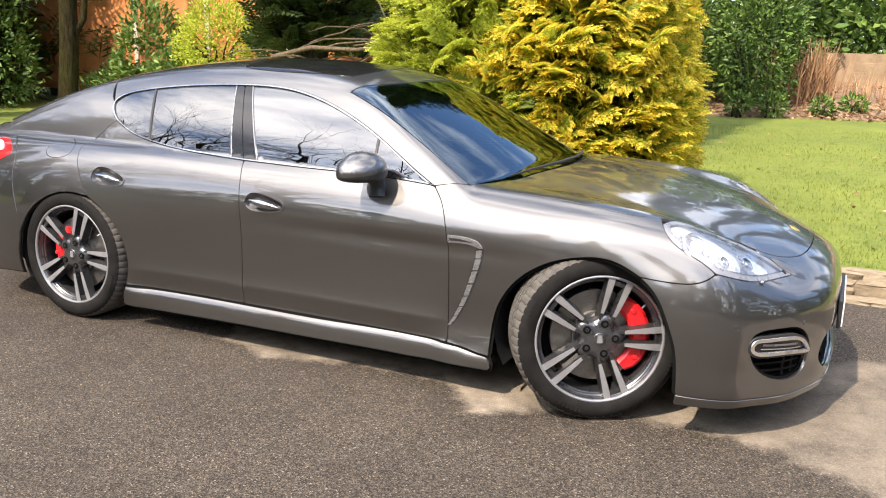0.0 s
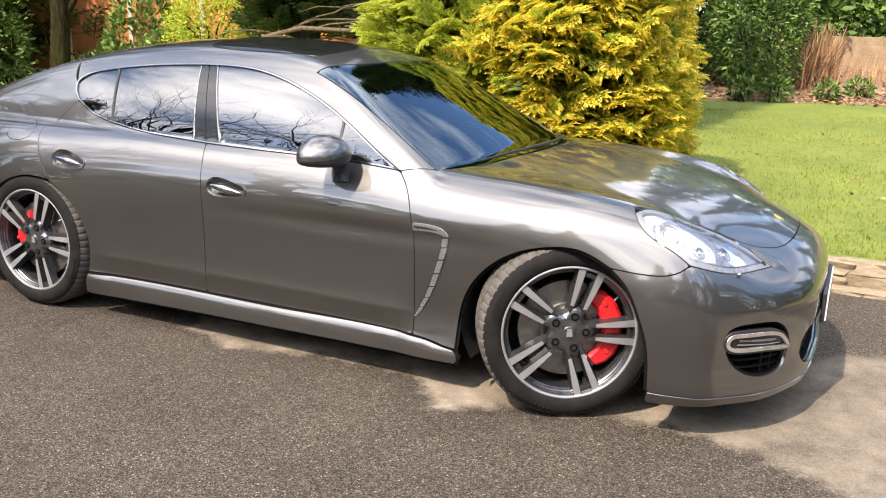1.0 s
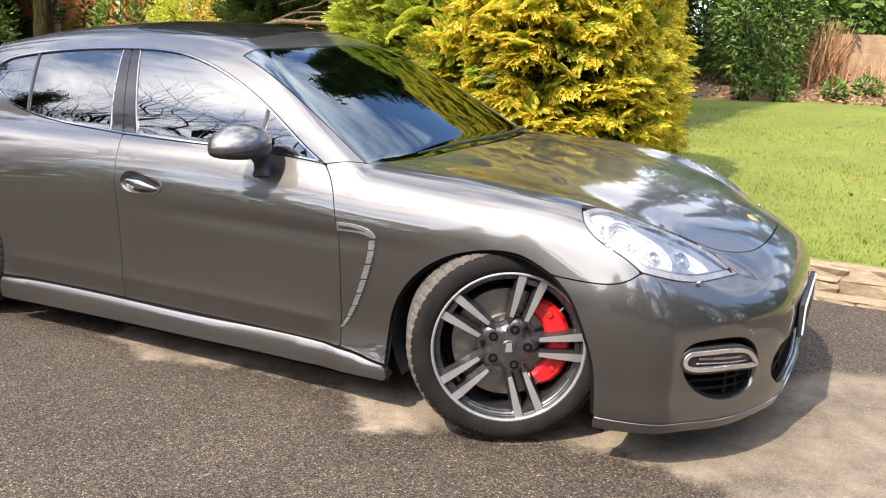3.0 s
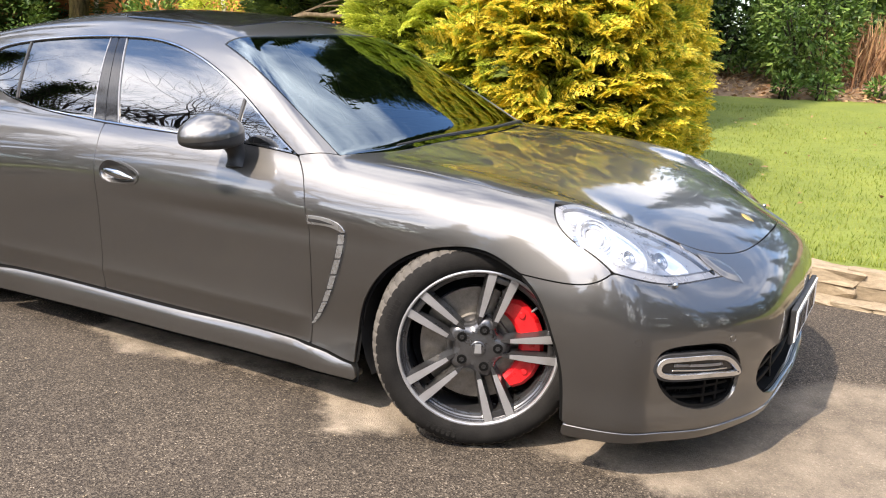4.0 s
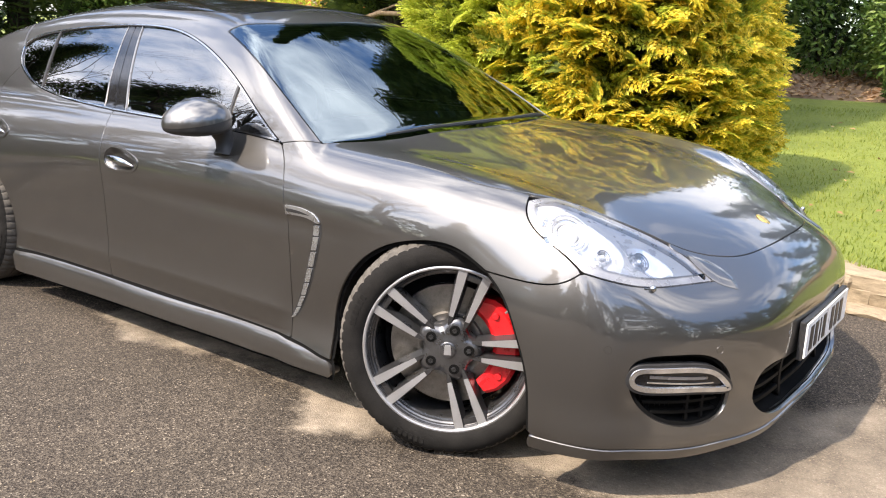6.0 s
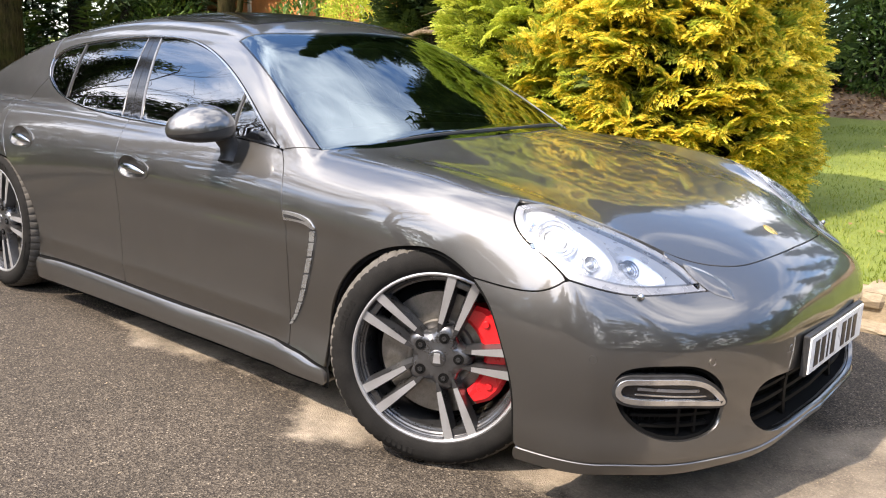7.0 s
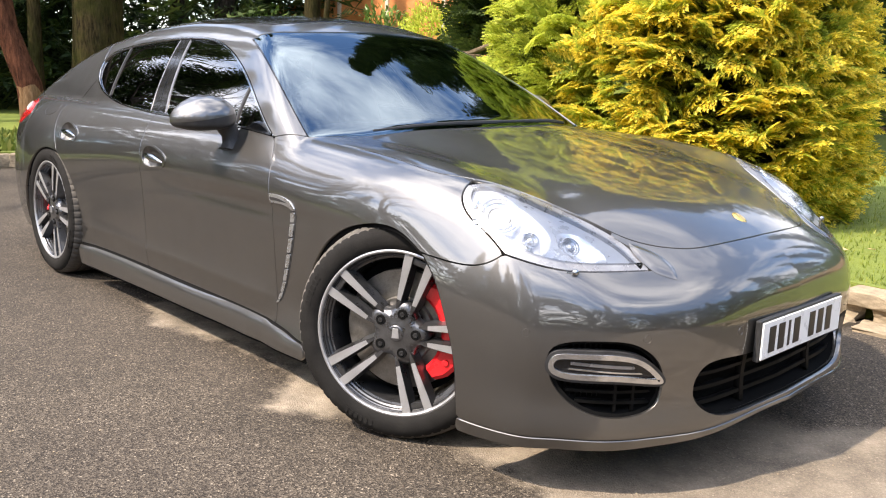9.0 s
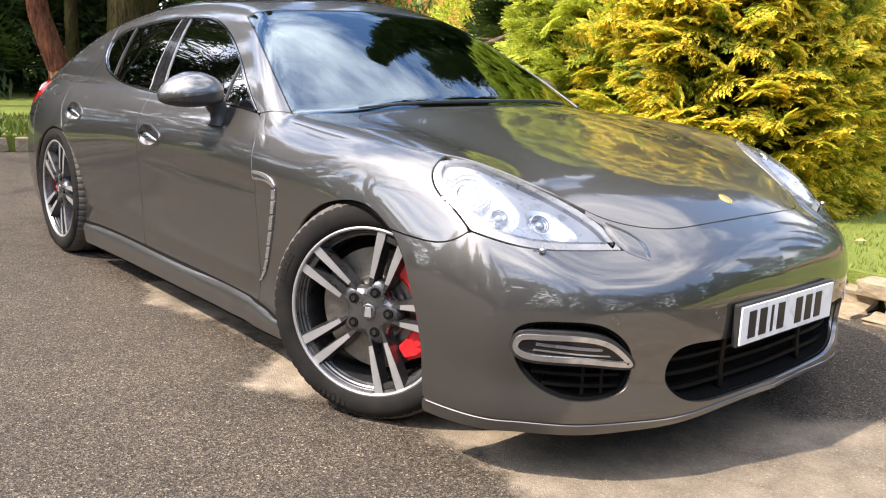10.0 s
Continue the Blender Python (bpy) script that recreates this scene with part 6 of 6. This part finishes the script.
for i, (x, y, rx, rz, k) in enumerate(((4.0, 19.0, 2.2, 1.9, 5600), (7.0, 19.0, 2.6, 2.1, 4200), (11.5, 18.4, 2.6, 2.3, 1600), (16, 17.5, 3.5, 2.4, 1300), (1.2, 17.5, 2.0, 2.6, 1800), (-2.5, 16, 2.5, 3, 1300), (3.0, 22, 2.6, 2.1, 5200), (7.5, 22, 2.8, 2.0, 3600))):
    leafy_shrub("dense green hedge shrub behind the garden fence", (x, y, .3), (rx, 1.0, rz), k, .26, LAUREL, 120 + i)


def trunk(label, pts, radii, mat, limbs=()):
    t = thing("tree", label, "tree", at=pts[0])
    o = Vector(pts[0])
    bm = bmesh.new()
    tube(bm, [Vector(p) - o for p in pts], radii, 18)
    for v in bm.verts:
        v.co += Vector((v.co.x, v.co.y, 0)).normalized() * .012 * noise.noise((v.co * 5))
    part("trunk", bm, mat, t, "", 70)
    for limb, r in limbs:
        bm = bmesh.new()
        tube(bm, [Vector(p) - o for p in limb], r, 10)
        part("limb", bm, mat, t, "", 70)
    return t


trunk("broad mossy tree trunk at the edge of the woods", [(-9.3, 2.95, .1), (-9.25, 2.97, .5), (-9.15, 2.98, 1.6), (-9.1, 3.0, 3.2), (-9.2, 3.1, 6), (-9.0, 3.3, 10)], (.50, .42, .38, .36, .30, .15), BARK_MOSSY)
crooked = trunk("crooked tree trunk with peeling reddish bark on the verge", [(-6.08, .94, .05), (-6.08, .94, .5), (-6.10, .92, .85), (-6.18, .84, 1.15), (-6.26, .76, 1.5), (-6.30, .72, 2.0), (-6.28, .68, 3.2), (-6.5, .5, 5)], (.17, .145, .14, .135, .125, .115, .10, .05), BARK_RED)
bm = bmesh.new()
tube(bm, [(0, 0, .0), (0, 0, .45), (-.01, -.01, .68), (-.02, -.02, .78)], (.182, .155, .149, .140), 18)
for v in bm.verts:
    v.co += Vector((v.co.x, v.co.y, 0)).normalized() * .012 * noise.noise((v.co * 7)) + Vector((0, 0, .05 * noise.noise(v.co * 9)))
part("peeled_wood", bm, BARK_TAN, crooked, "pale tan wood where the bark has come off", 70)
trunk("slim mossy tree trunk on the lawn", [(-7.5, 5.75, .1), (-7.45, 5.78, .6), (-7.4, 5.82, 1.4), (-7.38, 5.85, 2.6), (-7.3, 5.9, 5)], (.19, .15, .14, .13, .08), BARK_MOSSY, [([(-7.4, 5.82, 1.35), (-7.2, 5.95, 1.75), (-7.15, 6.0, 2.4), (-7.1, 6.1, 3.5)], (.06, .05, .045, .03))])
trunk("slender pale tree trunk in the undergrowth", [(-10.4, 2.4, .2), (-10.38, 2.42, 1.5), (-10.3, 2.45, 4)], (.13, .11, .07), BARK_MOSSY)
trunk("dark tree trunk at the edge of the woods", [(-11.5, 6.5, .2), (-11.45, 6.5, 2), (-11.4, 6.55, 5)], (.28, .24, .18), BARK_GREY)
trunk("dark tree trunk at the edge of the woods", [(-13.5, .2, .2), (-13.45, .2, 2), (-13.4, .25, 5)], (.24, .2, .15), BARK_GREY)

# tangle of bare dry branches beside the conifers
tangle = thing("dead_branches", "tangle of bare dry branches under the conifers", "branches", at=(-1.9, 5.4, .3))
r = random.Random(8)
for k in range(46):
    bm = bmesh.new()
    a = Vector((r.uniform(-.9, .9), r.uniform(-.5, .5), r.uniform(.1, 1.2)))
    d = Vector((r.uniform(-1, 1), r.uniform(-.5, .2), r.uniform(-.1, .9))).normalized()
    pts = [a]
    for q in range(5):
        d = (d + Vector((r.uniform(-.35, .35), r.uniform(-.3, .3), r.uniform(-.4, .15)))).normalized()
        pts.append(pts[-1] + d * r.uniform(.16, .30))
    tube(bm, pts, [.014, .012, .010, .008, .006, .003], 5)
    part("branch", bm, TWIG, tangle, "", 60)
bm = bmesh.new()
tube(bm, [(-1.0, -.5, 1.0), (-.3, -.7, 1.13), (.4, -.8, 1.12), (1.1, -.9, 1.2)], (.03, .028, .024, .015), 7)
part("branch", bm, TWIG, tangle, "", 60)


def bare_tree(label, at, height, seed, spread=0.9):
    """A leafless broad-leaved tree with forking limbs down to fine twigs."""
    t = thing("bare_tree", label, "tree", "bare trees round the drive", at=at)
    rr = random.Random(seed)
    trunk_bm, limb_bm = bmesh.new(), bmesh.new()

    def grow(bm, p, d, length, radius, depth):
        pts, rad = [p], [radius]
        for q in range(4):
            d = (d + Vector((rr.uniform(-.22, .22), rr.uniform(-.22, .22), rr.uniform(-.08, .16)))).normalized()
            pts.append(pts[-1] + d * length / 4)
            rad.append(radius * (1 - .12 * (q + 1)))
        tube(bm, pts, rad, 8 if depth < 2 else (5 if depth < 4 else 3))
        if depth >= 6 or radius < .006:
            return
        for q in range(4 if depth < 2 else 3 if depth < 5 else 2):
            a = rr.uniform(0, 6.28)
            o = d.orthogonal().normalized()
            o.rotate(Matrix.Rotation(a, 3, d))
            grow(limb_bm, pts[-1 - (q % 2) * rr.randint(0, 1)], (d + o * rr.uniform(.45, spread)).normalized(), length * rr.uniform(.62, .82), rad[-1] * rr.uniform(.59, .76), depth + 1)

    grow(trunk_bm, Vector((0, 0, -.1)), Vector((rr.uniform(-.1, .1), rr.uniform(-.1, .1), 1)), height * .25, height * .030, 0)
    part("trunk", trunk_bm, BARK_GREY, t, "", 60)
    part("branches", limb_bm, BARK_GREY, t, "", 60)


for i, (x, y, h) in enumerate(((-6.2, -5.0, 15), (-9.2, -3.0, 13), (-9.6, -5.4, 12), (-8.6, -7.4, 16), (-11.5, -6.0, 15), (-4.0, -9.5, 15), (9.5, -9.5, 12), (15, 3.5, 12), (-12.5, -9.5, 14))):
    bare_tree("leafless spreading tree beyond the drive", (x, y, 0), h, 200 + i)
# the first stands out of view, added to shade the undergrowth and darken window reflections
for i, (x, y, h, r) in enumerate(((-13.5, -6.5, 11, 2.8), (-18, -2, 12, 2.8), (8, -22, 11, 3.0), (-16, -16, 11, 3.2), (20, -8, 12, 3.0), (-16.5, 3, 11, 2.6), (-9, 20, 16, 3.6), (-4.5, 24, 17, 3.4))):
    conifer("tall_conifer", "tall dark green conifer across the drive", (x, y, 0), (r, r, h), CONE, 0, 1.3, ((PINE, 250, (.3, .75), 1.1, SPRAY_SMALL), (PINE, 550, (.75, 1.05), 1.1, SPRAY_SMALL)), 60 + i, (.22, .16, .03), "tall conifers")


# hedge behind the camera, added to keep bright low sky off the flank
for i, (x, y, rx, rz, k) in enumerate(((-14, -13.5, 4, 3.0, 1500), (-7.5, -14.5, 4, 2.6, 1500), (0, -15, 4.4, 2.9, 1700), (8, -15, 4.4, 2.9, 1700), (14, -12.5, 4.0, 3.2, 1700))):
    leafy_shrub("unseen tall hedge shrub across the drive, added to darken reflections", (x, y, 0), (rx, 1.5, rz), k, .55, DARKENED_LEAF, 150 + i)
# unseen hedge added so the bumper mirrors dark leaves instead of open sky
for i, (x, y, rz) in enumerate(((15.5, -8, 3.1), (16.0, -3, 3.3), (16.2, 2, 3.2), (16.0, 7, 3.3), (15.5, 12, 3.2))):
    leafy_shrub("unseen tall hedge shrub past the drive's end, added to darken reflections", (x, y, 0), (1.6, 3.3, rz), 1800, .55, DARKENED_LEAF, 190 + i)


# ---------------------------------------------------------------- fences, bank and litter
def fence(label, a, b, top, boards, mat, height, post=None):
    """Posts with lapped level boards between them."""
    f = thing("garden_fence", label, "fence", at=(a[0], a[1], 0))
    d = Vector((b[0] - a[0], b[1] - a[1], 0))
    bays = max(1, round(d.length / 1.83))
    ang = math.degrees(math.atan2(d.y, d.x))
    for k in range(bays + 1):
        q = d * k / bays
        bm = bmesh.new()
        box(bm, (.10, .10, height + .1), pose(q.x, q.y, top - height / 2 + .03, 0, 0, ang), .008)
        part("post", bm, post or mat, f)
    for k in range(bays):
        for i in range(boards):
            q = d * (k + .5) / bays
            h = height / boards
            bm = bmesh.new()
            box(bm, (d.length / bays - .10, .018, h * 1.06), pose(q.x, q.y, top - height + h * (i + .5), 4, random.uniform(-.15, .15), ang), .003)
            part("board", bm, mat, f)
    return f


fence("orange-stained lapped board fence behind the shrubs", (-15.5, 9.0), (-2.7, 7.4), 2.45, 13, FENCE_ORANGE, 2.0, CONCRETE)
fence("weathered pale board fence behind the lawn", (2.4, 17.3), (14, 16.2), 1.52, 5, FENCE_GREY, 1.0)
bm = bmesh.new()
rows = [[bm.verts.new((x, y + .12 * noise.noise((x * .6, y, 3)), .26 + h + .07 * noise.noise((x * 1.3, y * 1.3, 9)))) for y, h in ((13.0 + .22 * (x - 1), .0), (13.6 + .22 * (x - 1), .14), (14.6 + .2 * (x - 1), .30), (16.0, .50), (18.5, .70))] for x in np.linspace(-4, 18, 60)]
for p, q in zip(rows, rows[1:]):
    for i in range(4):
        bm.faces.new((p[i], p[i + 1], q[i + 1], q[i]))
tagged(part("bank", bm, LITTER, None, "", 80), "low bank of earth and dead leaves behind the lawn", "bank", kind="structure")
n = 7000
px, f = rng.uniform(-3.5, 10, n), rng.uniform(0, 1, n)
py = 13.0 + .2 * (px - 1) + 3.2 * f
pos = np.stack([px, py, .30 + .5 * f + rng.uniform(0, .05, n)], -1)
tagged(scatter("dead_leaves", [(0, 0, 0), (.4, .3, .08), (1, 0, 0), (.4, -.3, .1)], [(0, 1, 2), (0, 2, 3)], frames(pos, rng.normal(0, 1, (n, 3)) * (1, 1, .3), rng.normal(0, .5, (n, 3)) + (0, 0, 1), rng.uniform(.05, .13, n)), DEAD_LEAF), "scattered brown dead leaves on the bank", "leaves", kind="stuff")
n = 900
px = np.concatenate([rng.normal(2.75, .28, n // 2), rng.uniform(2.4, 5.5, n - n // 2)])
pos = np.stack([px, 15.6 + rng.normal(0, .5, n), np.full(n, .45)], -1)
lean = np.stack([rng.normal(0, .25, n), rng.normal(0, .25, n), np.ones(n)], -1)
tagged(scatter("dry_grass", [(0, -.012, 0), (0, .012, 0), (.6, .01, .03), (.6, -.01, .03), (1, 0, .12)], [(0, 1, 2), (0, 2, 3), (3, 2, 4)], frames(pos, lean, rng.normal(0, 1, (n, 3)), rng.uniform(.4, 1.35, n) * np.where(np.arange(n) < 450, 1.1, .6)), DRY_STEM), "clump of tall dry reddish stems", "grass", kind="stuff")
n = 70
px, py = rng.uniform(1.8, 7, n), rng.uniform(2.2, 10, n)
pos = np.stack([px, py, np.array([lawn_height(a, b) for a, b in zip(px, py)]) + .03], -1)
tagged(scatter("fallen_leaves", [(0, 0, 0), (.4, .3, .08), (1, 0, 0), (.4, -.3, .1)], [(0, 1, 2), (0, 2, 3)], frames(pos, rng.normal(0, 1, (n, 3)) * (1, 1, .2), rng.normal(0, .3, (n, 3)) + (0, 0, 1), rng.uniform(.04, .08, n)), DEAD_LEAF), "few dry leaves fallen on the lawn", "leaves", kind="stuff")
# loose grit on the drive
n = 900
px, py = rng.uniform(-1, 6, n), rng.uniform(-3.2, 1.6, n)
pos = np.stack([px, py, np.full(n, .001)], -1)
tagged(scatter("grit", [(-.5, -.4, 0), (.5, -.3, 0), (.1, .5, 0), (0, 0, .5)], [(0, 1, 3), (1, 2, 3), (2, 0, 3)], frames(pos, rng.normal(0, 1, (n, 3)) * (1, 1, .05), np.tile((0., 0., 1.), (n, 1)), rng.uniform(.003, .009, n)), STONE), "loose pale grit on the asphalt", "grit", kind="stuff")
